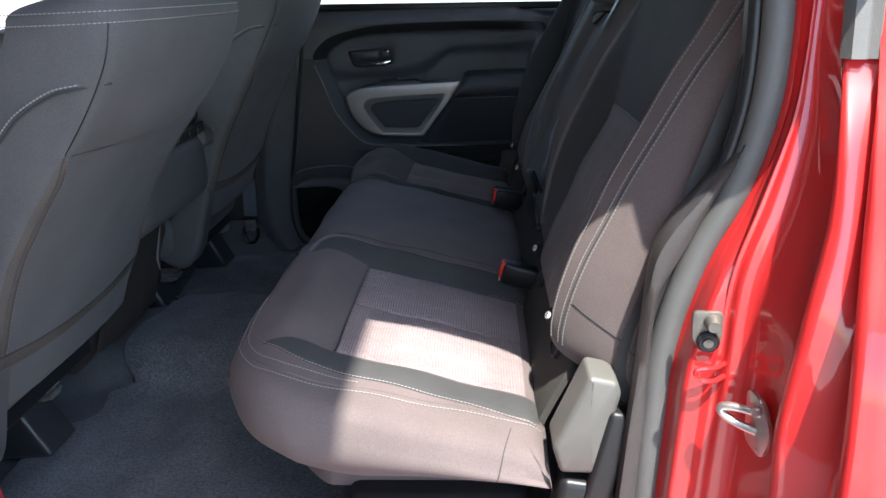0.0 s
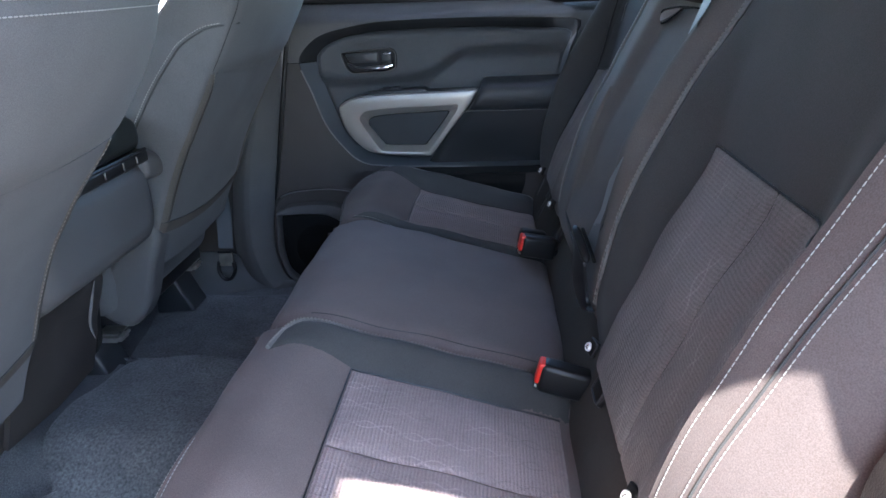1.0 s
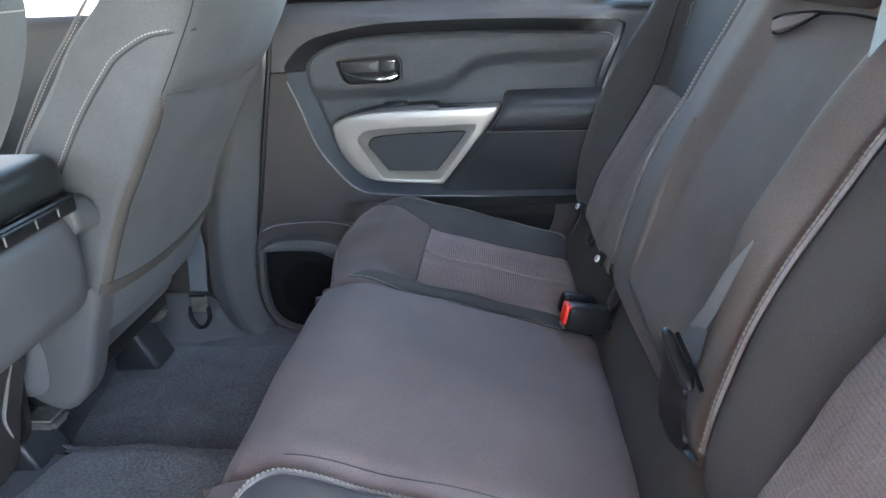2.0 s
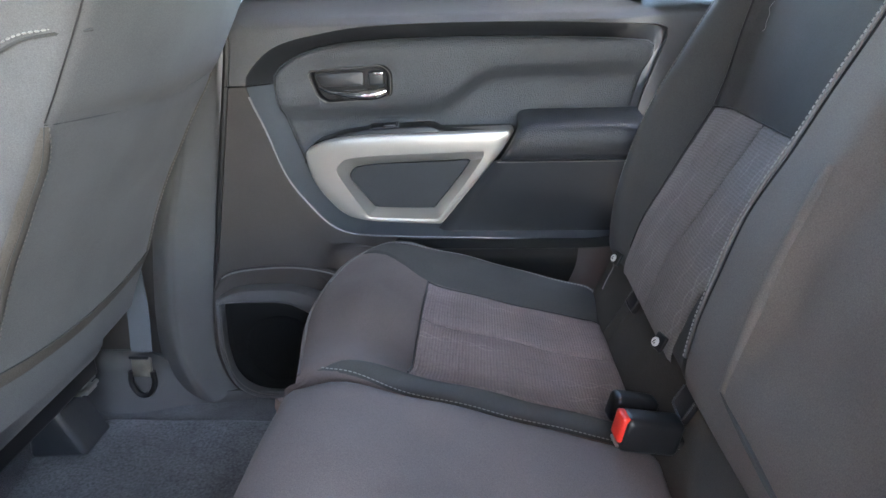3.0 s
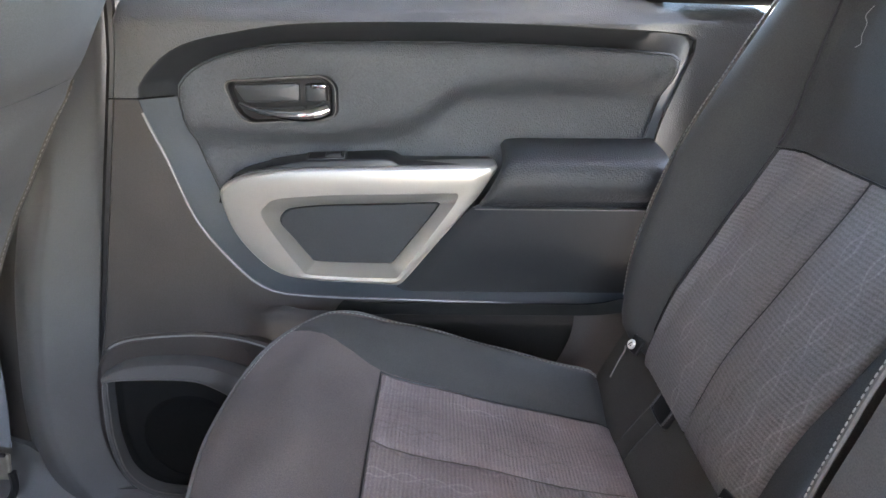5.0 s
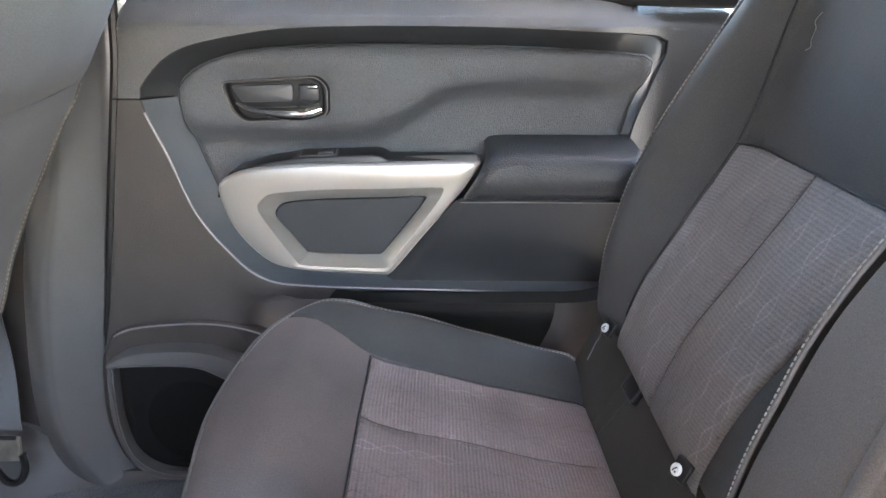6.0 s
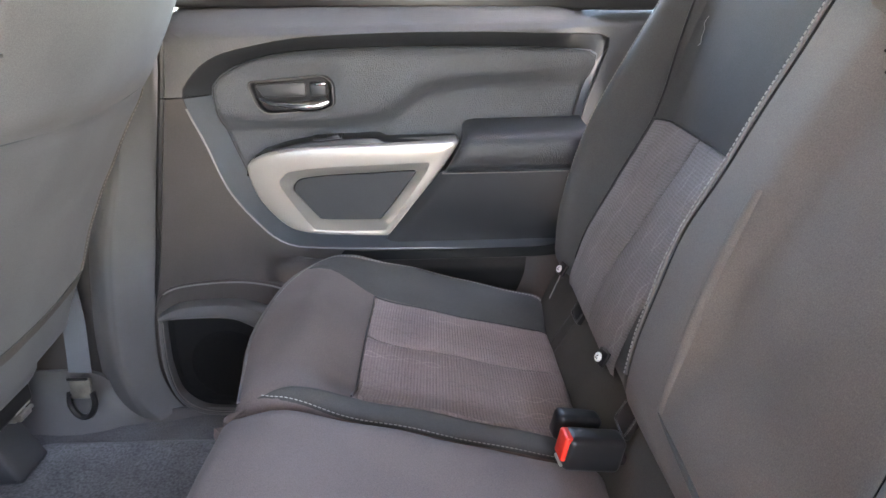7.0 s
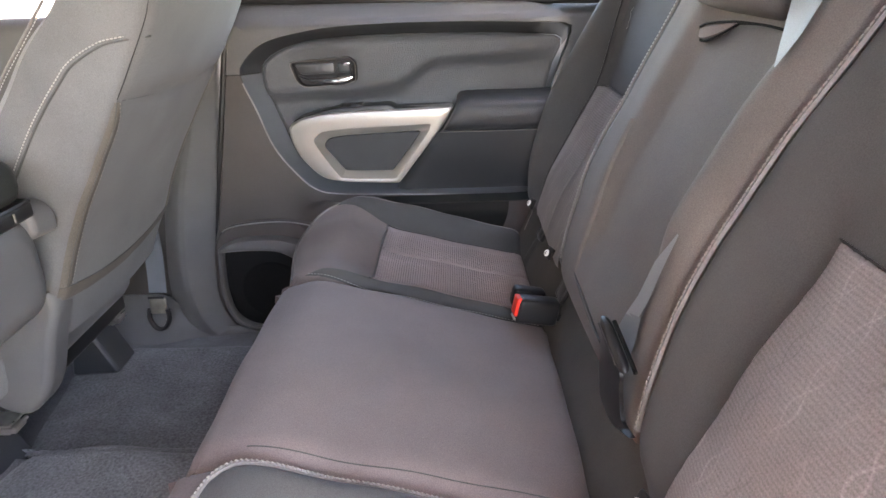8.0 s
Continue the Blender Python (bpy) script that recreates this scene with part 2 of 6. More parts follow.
def catmull(pts, n, closed=False):
    """n points evenly spaced along a smooth curve through pts."""
    pts = [Vector(p) for p in pts]
    k = len(pts)
    fine = []
    for i in range(k if closed else k - 1):
        a, b, c, d = (pts[j % k] if closed else pts[min(max(j, 0), k - 1)] for j in (i - 1, i, i + 1, i + 2))
        for s in range(16):
            t = s / 16
            fine.append(0.5 * (2 * b + (c - a) * t + (2 * a - 5 * b + 4 * c - d) * t * t + (3 * b - a - 3 * c + d) * t**3))
    fine.append(pts[0] if closed else pts[-1])
    lens = [0.0]
    for a, b in zip(fine, fine[1:]):
        lens.append(lens[-1] + (b - a).length)
    out, j = [], 0
    for i in range(n):
        d = lens[-1] * i / (n if closed else n - 1)
        while j < len(fine) - 2 and lens[j + 1] < d:
            j += 1
        w = (d - lens[j]) / max(lens[j + 1] - lens[j], 1e-9)
        out.append(fine[j].lerp(fine[j + 1], min(w, 1)))
    return out


def rounded(pts, r, steps=5):
    """A closed polygon with its corners rounded."""
    pts = [Vector(p) for p in pts]
    out = []
    for i, p in enumerate(pts):
        a, b = pts[i - 1], pts[(i + 1) % len(pts)]
        ra = min(r, (a - p).length * 0.45, (b - p).length * 0.45)
        s, e = p + (a - p).normalized() * ra, p + (b - p).normalized() * ra
        for k in range(steps + 1):
            t = k / steps
            out.append(s.lerp(p, t).lerp(p.lerp(e, t), t))
    return out


def loft(loops, closed=True, cap0=False, cap1=False, bm=None):
    """Skin between loops of equal length."""
    bm = bm or bmesh.new()
    rows = [[bm.verts.new(p) for p in loop] for loop in loops]
    n = len(rows[0])
    for a, b in zip(rows, rows[1:]):
        for i in range(n if closed else n - 1):
            j = (i + 1) % n
            bm.faces.new((a[i], a[j], b[j], b[i]))
    for flag, row in ((cap0, rows[0]), (cap1, rows[-1])):
        if flag:
            c = bm.verts.new(sum((v.co for v in row), Vector()) / n)
            for i in range(n):
                bm.faces.new((row[i], row[(i + 1) % n], c))
    return bm


def sheet(fn, nu, nv, thick=0.0):
    """A surface fn(u, v) over the unit square; thick: closed backwards along the normal by that much."""
    P = [[Vector(fn(i / nu, j / nv)) for j in range(nv + 1)] for i in range(nu + 1)]
    bm = bmesh.new()
    top = [[bm.verts.new(p) for p in row] for row in P]
    for i in range(nu):
        for j in range(nv):
            bm.faces.new((top[i][j], top[i + 1][j], top[i + 1][j + 1], top[i][j + 1]))
    if thick:
        low = []
        for i in range(nu + 1):
            row = []
            for j in range(nv + 1):
                du = P[min(i + 1, nu)][j] - P[max(i - 1, 0)][j]
                dv = P[i][min(j + 1, nv)] - P[i][max(j - 1, 0)]
                row.append(bm.verts.new(P[i][j] - du.cross(dv).normalized() * thick))
            low.append(row)
        for i in range(nu):
            for j in range(nv):
                bm.faces.new((low[i][j], low[i][j + 1], low[i + 1][j + 1], low[i + 1][j]))
        for i in range(nu):
            for j in (0, nv):
                bm.faces.new((top[i][j], top[i + 1][j], low[i + 1][j], low[i][j]))
        for j in range(nv):
            for i in (0, nu):
                bm.faces.new((top[i][j], top[i][j + 1], low[i][j + 1], low[i][j]))
    return bm


def tube(pts, r, n=6, closed=False, bm=None, flat=1.0, up=None):
    """A round (or flattened) cord along points."""
    pts = [Vector(p) for p in pts]
    loops, last = [], None
    k = len(pts)
    for i, p in enumerate(pts):
        d = (pts[(i + 1) % k] - pts[i - 1]) if closed else (pts[min(i + 1, k - 1)] - pts[max(i - 1, 0)])
        d = d.normalized() if d.length else Vector((0, 0, 1))
        a = Vector(up) if up else (Vector((0, 0, 1)) if abs(d.z) < 0.9 else Vector((1, 0, 0)))
        s = d.cross(a).normalized()
        if last is not None and not up:
            s = (last - d * last.dot(d)).normalized()          # carry the frame along
        last = s
        t = s.cross(d).normalized()
        rr = r(i / max(k - 1, 1)) if callable(r) else r
        loops.append([p + s * rr * math.cos(2 * math.pi * q / n) + t * rr * flat * math.sin(2 * math.pi * q / n) for q in range(n)])
    if closed:
        loops.append(loops[0])
    return loft(loops, True, not closed, not closed, bm)


def strip(pts, width_dir, w, thick):
    """A flat band of webbing along points."""
    pts, wd = [Vector(p) for p in pts], Vector(width_dir).normalized()
    loops = []
    for i, p in enumerate(pts):
        d = (pts[min(i + 1, len(pts) - 1)] - pts[max(i - 1, 0)]).normalized()
        q = (wd - d * wd.dot(d)).normalized()
        nrm = d.cross(q).normalized()
        loops.append([p + q * a * w / 2 + nrm * b * thick / 2 for a, b in ((-1, -1), (1, -1), (1, 1), (-1, 1))])
    return loft(loops, True, True, True)


def stitching(pts, normal, pitch=0.007, size=0.0046, r=0.0009, lift=0.0006):
    """A row of short proud stitches along a curve."""
    pts = [Vector(p) for p in pts]
    total = sum((b - a).length for a, b in zip(pts, pts[1:]))
    n = max(int(total / pitch), 2)
    even = catmull(pts, n + 1)
    bm = bmesh.new()
    for a, b in zip(even, even[1:]):
        d = (b - a).normalized()
        nn = Vector(normal((a + b) / 2) if callable(normal) else normal).normalized()
        c = (a + b) / 2 + nn * lift
        s = d.cross(nn).normalized()
        ring = []
        for f, k in ((-0.5, 0.4), (-0.25, 1), (0.25, 1), (0.5, 0.4)):
            ring.append([c + d * size * f + s * r * k * math.cos(q * math.pi / 2) + nn * r * k * math.sin(q * math.pi / 2) for q in range(4)])
        loft(ring, True, True, True, bm)
    return bm


def rbox(centre, size, r, m=None, steps=3):
    """A box with rounded edges."""
    bm = bmesh.new()
    bmesh.ops.create_cube(bm, size=1)
    for v in bm.verts:
        v.co = Vector((v.co.x * size[0], v.co.y * size[1], v.co.z * size[2]))
    bmesh.ops.bevel(bm, geom=list(bm.edges), offset=min(r, min(size) * 0.49), segments=steps, affect="EDGES", profile=0.5)
    bmesh.ops.transform(bm, matrix=Matrix.Translation(centre) @ (m or Matrix()), verts=bm.verts)
    return bm


def prism(loop, offset, r=0.0, steps=2):
    """A closed loop of points pushed through by offset, its front edges rounded by r."""
    loop, offset = [Vector(p) for p in loop], Vector(offset)
    c = sum(loop, Vector()) / len(loop)
    n = -offset.normalized()
    rows = [[p + offset for p in loop], loop if not r else [p - n * r for p in loop]]
    for k in range(1, steps + 1) if r else ():
        a = math.pi / 2 * k / steps
        row = []
        for i, p in enumerate(loop):
            e = (loop[(i + 1) % len(loop)] - loop[i - 1]).normalized()
            inward = n.cross(e).normalized()
            if inward.dot(c - p) < 0:
                inward = -inward
            row.append(p - n * r * (1 - math.sin(a)) + inward * r * (1 - math.cos(a)))
        rows.append(row)
    return loft(rows, True, True, True)


def lathe(profile, centre, axis, n=20):
    """A turned solid: profile of (radius, height along axis)."""
    ax = Vector(axis).normalized()
    s = ax.orthogonal().normalized()
    t = ax.cross(s)
    rows = [[Vector(centre) + ax * h + (s * math.cos(2 * math.pi * i / n) + t * math.sin(2 * math.pi * i / n)) * max(r, 1e-4) for i in range(n)] for r, h in profile]
    return loft(rows, True, True, True)


def merged(*bms):
    """Several bmeshes as one."""
    out = bmesh.new()
    for b in bms:
        me = bpy.data.meshes.new("tmp")
        b.to_mesh(me)
        b.free()
        out.from_mesh(me)
        bpy.data.meshes.remove(me)
    return out


# ---- ground and cab shell ----
def ground_sheet():
    bm = bmesh.new()
    bmesh.ops.create_grid(bm, x_segments=40, y_segments=40, size=600)
    for v in bm.verts:
        v.co.z = -0.62
    return solo("ground", bm, CONCRETE, "pale sunlit concrete lot around the truck", "ground", kind="structure")


ground_sheet()


def canopy():
    """An unseen flat roof, added so its edge bounds the sun patch and cuts sky light."""
    bm = rbox((-3.86, -1.70, 2.70), (8.0, 4.6, 0.20), 0.02)
    return solo("canopy", bm, CONCRETE, "added unseen flat roof that blocks sun and sky over the cab", "canopy", kind="structure")


canopy()


# unseen wall, added to block the sky ahead and bounce warm light back
solo("front_light_wall", rbox((-4.2, 2.0, 1.0), (0.3, 16.0, 3.5), 0.02), WALL, "added unseen pale brown wall that shapes the light through the windscreen", "wall", kind="structure")


def floor_z(x, y):
    hump = 0.075 * smooth(-0.20, -0.05, y) * (1 - smooth(0.20, 0.275, y))
    return hump * smooth(-0.30, -0.7, x) + 0.004 * math.sin(x * 31 + y * 17) * math.sin(y * 23)


def shell():
    def carpet(u, v):
        x, y = lerp(-1.75, 0.40, u), lerp(-0.78, 0.80, v)
        return (x, y, floor_z(x, y) - 0.010)
    solo("floor", sheet(carpet, 60, 50, 0.03), CARPET, "charcoal carpet on the cab floor", "floor", kind="structure")
    roof = [(-1.55, 1.14), (-1.2, 1.20), (-0.6, 1.23), (0.1, 1.22), (0.42, 1.16)]
    def lid(u, v):
        x = lerp(-1.55, 0.42, u)
        y = lerp(-0.76, 0.80, v)
        return (x, y, table(roof, x) - 0.05 * (abs(v - 0.5) * 2) ** 4)
    solo("ceiling", sheet(lid, 24, 20, 0.04), LINER, "grey cloth headliner", "ceiling", kind="structure")
    # back wall with its window opening
    def bar(x, y0, y1, z0, z1, t=0.05, slope=0.0):
        return rbox((x + slope, (y0 + y1) / 2, (z0 + z1) / 2), (t, y1 - y0, z1 - z0), 0.012)
    bm = merged(bar(0.40, -0.72, 0.80, -0.02, 0.80), bar(0.42, -0.72, -0.62, 0.80, 1.18), bar(0.42, 0.66, 0.80, 0.80, 1.18), bar(0.42, -0.60, 0.66, 1.13, 1.18))
    solo("wall_rear", bm, PLASTIC_GREY, "grey trimmed rear wall of the cab", "wall", kind="structure")
    # windscreen pillars, dash and front wall
    bm = merged(rbox((-1.70, 0.02, 0.22), (0.30, 1.56, 0.50), 0.06), rbox((-1.62, 0.02, 0.55), (0.34, 1.50, 0.20), 0.07))
    solo("wall_front", bm, PLASTIC_BLACK, "black dashboard across the front of the cab", "dashboard", kind="structure")
    # far B pillar
    def pillar(u, v):
        z = lerp(-0.045, 1.18, u ** 1.5)
        right = table(((-0.045, -0.60), (-0.035, -0.66), (0.0, -0.722), (0.05, -0.756), (0.12, -0.770), (0.25, -0.756), (0.37, -0.733), (0.59, -0.695), (1.18, -0.61)), z)
        ridge = table(((-0.045, -0.70), (-0.036, -0.762), (0.0, -0.804), (0.06, -0.830), (0.142, -0.840), (0.268, -0.828), (0.386, -0.806), (0.547, -0.757), (1.18, -0.68)), z)
        left = ridge - table(((-0.045, 0.36), (0.0, 0.20), (0.05, 0.13), (0.15, 0.10), (0.5, 0.09), (1.18, 0.07)), z)
        back = 0.05 * smooth(0.75, 1.18, z)
        if v < 0.12:
            return (right, lerp(0.87, 0.800, v / 0.12) + back, z)
        if v < 0.55:
            f = (v - 0.12) / 0.43
            return (lerp(right, ridge, f), lerp(0.797, 0.752, f ** 0.8) + 0.006 * smooth(0.8, 1, f) + back, z)
        f = (v - 0.55) / 0.45
        return (lerp(ridge, left, f), lerp(0.758, 0.86, f ** 1.5) + back, z)
    solo("pillar_trim", sheet(pillar, 48, 40), PLASTIC_GREY, "grey moulded pillar trim beside the rear door", "pillar", kind="structure")
    # sill along the door
    def sill(u, v):
        x = lerp(-1.5, 0.1, u)
        a = v * math.pi / 2
        y = 0.690 + 0.085 * math.sin(a) + 0.01 * smooth(-0.80, -0.95, x)
        z = -0.025 + 0.030 * (1 - math.cos(a)) + 0.09 * smooth(-0.78, -0.92, x) * v
        return (x, y, z)
    solo("sill_trim", sheet(sill, 50, 10, 0.01), PLASTIC_GREY, "grey plastic sill trim along the floor", "trim", kind="structure")
    # far front door, seen past the front seats
    door = thing("door_2", (-1.2, 0.84, 0.0), "closed front door with black trim and a clear window", "car door", kind="structure")
    part("door_panel", rbox((-1.27, 0.84, 0.37), (0.86, 0.08, 0.80), 0.03), PLASTIC, door)
    part("window_frame", merged(rbox((-1.25, 0.87, 1.17), (0.95, 0.05, 0.05), 0.01), rbox((-0.80, 0.87, 0.98), (0.05, 0.05, 0.40), 0.01)), PLASTIC_BLACK, door)
    part("pane", rbox((-1.25, 0.885, 0.96), (0.86, 0.005, 0.40), 0.001), TINT_LIGHT, door, "clear door window")
    # near front door and its pillar, closed
    door = thing("door_3", (-1.2, -0.80, 0.0), "closed front door with black trim", "car door", kind="structure")
    part("door_panel", rbox((-1.32, -0.82, 0.37), (0.86, 0.08, 0.80), 0.03), PLASTIC, door)
    part("window_frame", rbox((-1.25, -0.80, 1.17), (0.95, 0.05, 0.05), 0.01), PLASTIC_BLACK, door)
    part("pane", rbox((-1.25, -0.81, 0.96), (0.86, 0.005, 0.40), 0.001), TINT_LIGHT, door, "clear door window")
    solo("window_1", rbox((-1.68, 0.02, 0.96), (0.006, 1.5, 0.60), 0.002, Matrix.Rotation(radians(28), 4, "Y")), TINT_LIGHT, "clear windscreen above the dashboard", "windscreen", kind="structure")
    solo("window_2", rbox((0.43, 0.02, 0.97), (0.006, 1.26, 0.33), 0.002), TINTED, "tinted rear window of the cab", "window", kind="structure")
    solo("pillar_near", merged(rbox((-0.78, -0.80, 0.28), (0.16, 0.10, 0.64), 0.03), rbox((-0.70, -0.79, 0.88), (0.12, 0.08, 0.66), 0.03, Matrix.Rotation(radians(12), 4, "Y"))),
         RED, "red painted door pillar", "pillar", kind="structure")
    # near rear door, swung open ahead of the doorway
    door = thing("door_4", (-0.80, -0.90, 0.0), "open rear door with black trim and red painted frame", "car door", kind="structure")
    turn = Matrix.Translation((-0.82, -0.92, 0)) @ Matrix.Rotation(radians(-50), 4, "Z")
    slab = lambda x, y, z, sx, sy, sz, r: rbox((x, y, z), (sx, sy, sz), r)
    for name, bm, mat in (("door_skin", slab(0.47, -0.06, 0.30, 0.94, 0.05, 0.92, 0.02), RED), ("door_panel", slab(0.46, 0.0, 0.33, 0.86, 0.07, 0.80, 0.03), PLASTIC),
                          ("window_frame", merged(slab(0.03, -0.02, 0.96, 0.05, 0.05, 0.44, 0.01), slab(0.88, -0.02, 0.96, 0.05, 0.05, 0.44, 0.01), slab(0.45, -0.02, 1.16, 0.90, 0.05, 0.05, 0.01)), RED), ("pane", slab(0.45, -0.02, 0.95, 0.82, 0.005, 0.40, 0.001), TINTED)):
        bm.transform(turn)
        part(name, bm, mat, door)
    # near roof rail above the open doorway; unseen, its tail bent to bound the sun patch
    solo("roof_rail", tube(catmull([(-0.70, -0.760, 1.17), (-0.36, -0.770, 1.20), (-0.08, -0.770, 1.195), (0.105, -0.765, 1.13), (0.197, -0.785, 1.02), (0.205, -0.815, 0.93), (0.222, -0.825, 0.89)], 30), lambda f: 0.055 - 0.012 * smooth(0.7, 1.0, f), 10), RED, "red painted roof rail over the open doorway", "roof rail", kind="structure")
    solo("door_sill", rbox((-0.30, -0.84, -0.10), (0.86, 0.16, 0.12), 0.03), RED, "red painted door sill", "door sill", kind="structure")


shell()


def floor_mat(name_label, ya, yb, front, lift):
    """A carpet mat from ya to yb whose front edge follows the table front."""
    def top(u, v):
        y = lerp(ya, yb, v)
        x = lerp(table(front, y), -0.18, u)
        rim = min((y - ya), (yb - y), (x - table(front, y)) * 2)
        return (x, y, floor_z(x, y) + lift - 0.004 * (1 - smooth(0, 0.008, rim)) + 0.0015 * math.sin(x * 40 + y * 9) * math.sin(y * 33))
    return solo("floor_mat", sheet(top, 60, 110, 0.012), MAT_PILE, name_label, "floor mat", "rear floor mats")


floor_mat("dark grey carpet floor mat over the centre hump", -0.74, 0.190, ((-0.76, -0.996), (-0.48, -0.996), (-0.30, -0.988), (-0.263, -0.931), (-0.20, -0.933), (-0.171, -0.937), (-0.161, -0.883), (-0.10, -0.93), (0.0, -0.945), (0.087, -0.926), (0.14, -0.915), (0.180, -0.90), (0.190, -0.885)), 0.017)
floor_mat("dark grey carpet floor mat with notched corner by the door", 0.150, 0.672, ((0.150, -0.86), (0.190, -0.90), (0.205, -0.915), (0.214, -0.900), (0.222, -0.955), (0.26, -0.965), (0.285, -0.955), (0.30, -0.995), (0.42, -1.02), (0.60, -1.05), (0.64, -1.02), (0.672, -0.95)), 0.009)


# ---- far rear door trim ----
def plan_loop(ctrl, n=96):
    """A closed smooth loop in the door's plane, from (x, z) points."""
    return [(p.x, p.z) for p in catmull([(x, 0, z) for x, z in ctrl], n, True)]


def ray_out(c, p, poly):
    """Where the ray from c through p leaves a polygon."""
    best = None
    d = (p[0] - c[0], p[1] - c[1])
    for (ax, az), (bx, bz) in zip(poly, poly[1:] + poly[:1]):
        ex, ez = bx - ax, bz - az
        det = d[0] * -ez + ex * d[1]
        if abs(det) < 1e-12:
            continue
        t = ((ax - c[0]) * -ez + ex * (az - c[1])) / det
        s = (d[0] * (az - c[1]) - d[1] * (ax - c[0])) / det
        if t > 0 and -1e-6 <= s <= 1 + 1e-6 and (best is None or t > best):
            best = t
    return (c[0] + d[0] * best, c[1] + d[1] * best)


def plate_y(x, z):
    y = 0.790 + 0.85 * max(z - 0.735, 0) + 0.9 * max(z - 0.748, 0)
    y += (0.035 * smooth(0.328, 0.312, z) + min(0.9 * max(0.325 - z, 0), 0.045)) * smooth(-0.54, -0.42, x)
    y += 0.06 * smooth(-0.02, 0.12, x) * smooth(0.30, 0.36, z)
    return y


def shrink(loop, c, k):
    return [(c[0] + (x - c[0]) * k, c[1] + (z - c[1]) * k) for x, z in loop]


def far_door():
    door = thing("door_1", (-0.25, 0.83, -0.03), "closed rear door with black vinyl trim and a satin silver pull surround", "car door", kind="structure")
    outline = [(-0.650, 0.785), (-0.658, 0.70), (-0.670, 0.636), (-0.706, 0.46), (-0.742, 0.285), (-0.757, 0.24), (-0.775, 0.13), (-0.772, 0.03), (-0.740, -0.03), (0.30, -0.03),
               (0.33, 0.40), (0.30, 0.60), (0.215, 0.757), (0.10, 0.766), (-0.3, 0.777)]
    hole = plan_loop([(-0.633, 0.634), (-0.615, 0.670), (-0.570, 0.703), (-0.495, 0.721), (-0.406, 0.732), (-0.25, 0.735), (-0.08, 0.732), (0.085, 0.722), (0.115, 0.708), (0.100, 0.660),
                      (0.068, 0.570), (0.064, 0.45), (0.068, 0.36), (0.055, 0.336), (-0.20, 0.344), (-0.42, 0.351), (-0.490, 0.365), (-0.536, 0.409), (-0.577, 0.470), (-0.606, 0.556)], 120)
    inner = plan_loop([(-0.588, 0.634), (-0.580, 0.658), (-0.548, 0.680), (-0.490, 0.698), (-0.400, 0.706), (-0.25, 0.708), (-0.08, 0.705), (0.060, 0.697), (0.085, 0.686), (0.072, 0.640),
                       (0.054, 0.560), (0.052, 0.45), (0.056, 0.372), (0.045, 0.350), (-0.20, 0.358), (-0.42, 0.366), (-0.476, 0.384), (-0.530, 0.430), (-0.559, 0.505), (-0.580, 0.570)], 120)
    c = (-0.25, 0.53)
    outer = [ray_out(c, p, outline) for p in hole]
    Y = lambda loop, dy: [Vector((x, plate_y(x, z) + dy, z)) for x, z in loop]
    near = [(lerp(a[0], b[0], 0.06), lerp(a[1], b[1], 0.06)) for a, b in zip(hole, outer)]
    loops = [[Vector((x, 0.90, z)) for x, z in outer], Y(outer, 0.008), Y(shrink(outer, c, 0.988), 0.0)] + \
            [Y([(lerp(a[0], b[0], f), lerp(a[1], b[1], f)) for a, b in zip(shrink(outer, c, 0.988), near)], 0.0) for f in (0.15, 0.3, 0.45, 0.6, 0.68, 0.74, 0.79, 0.83, 0.87, 0.91, 0.95)] + \
            [Y(near, 0.0), Y(shrink(hole, c, 1.004), 0.0), Y(hole, 0.0020)]
    for name, mat, label, keep_low in (("door_panel", PLASTIC, "dark grey moulded door panel", True), ("upper_panel", PLASTIC_UPPER, "grained upper door panel under the window", False)):
        bm = loft(loops, True, True, False)
        for co, no in (((0, 0, 0.636), (0, 0, 1)), ((-0.05, 0, 0), (1, 0, 0)), ((0, 0, 0.335), (0, 0, 1))):
            bmesh.ops.bisect_plane(bm, geom=bm.verts[:] + bm.edges[:] + bm.faces[:], plane_co=co, plane_no=no)
        high = lambda p: p.z > 0.636 or (p.x > -0.05 and p.z > 0.335)
        bmesh.ops.delete(bm, geom=[f for f in bm.faces if high(f.calc_center_median()) == keep_low], context="FACES")
        part(name, bm, mat, door, label, 30)

    # bevelled surround of the insert, in two pieces split at the seam
    def bevel(pick):
        idx = [i for i in range(len(hole)) if pick(*hole[i])]
        start = next(i for i in idx if (i - 1) % len(hole) not in idx)
        run = [(start + k) % len(hole) for k in range(len(idx) + 1)]
        a = [Vector((hole[i][0], plate_y(*hole[i]) + 0.0020, hole[i][1])) for i in run]
        b = [Vector((inner[i][0], 0.838, inner[i][1])) for i in run]
        return loft([a, [p.lerp(q, 0.04) + Vector((0, 0.003, 0)) for p, q in zip(a, b)], [p.lerp(q, 0.5) for p, q in zip(a, b)], b], False)
    low = lambda x, z: z < (0.70 if x > 0 else 0.630)
    part("upper_bevel", bevel(lambda x, z: not low(x, z)), SLATE, door, "dark bevel above the insert", 40)
    part("lower_bevel", bevel(low), SATIN_GREY, door, "satin grey bevel beside the insert", 40)
    # the lip's pale colour paints the highlight along the edge
    rim = [Vector((x, plate_y(x, z) + 0.0004, z)) for x, z in shrink(hole, c, 1.003) if low(x, z) and x < 0.058]
    k0 = max(range(len(rim)), key=lambda i: (rim[i] - rim[i - 1]).length)
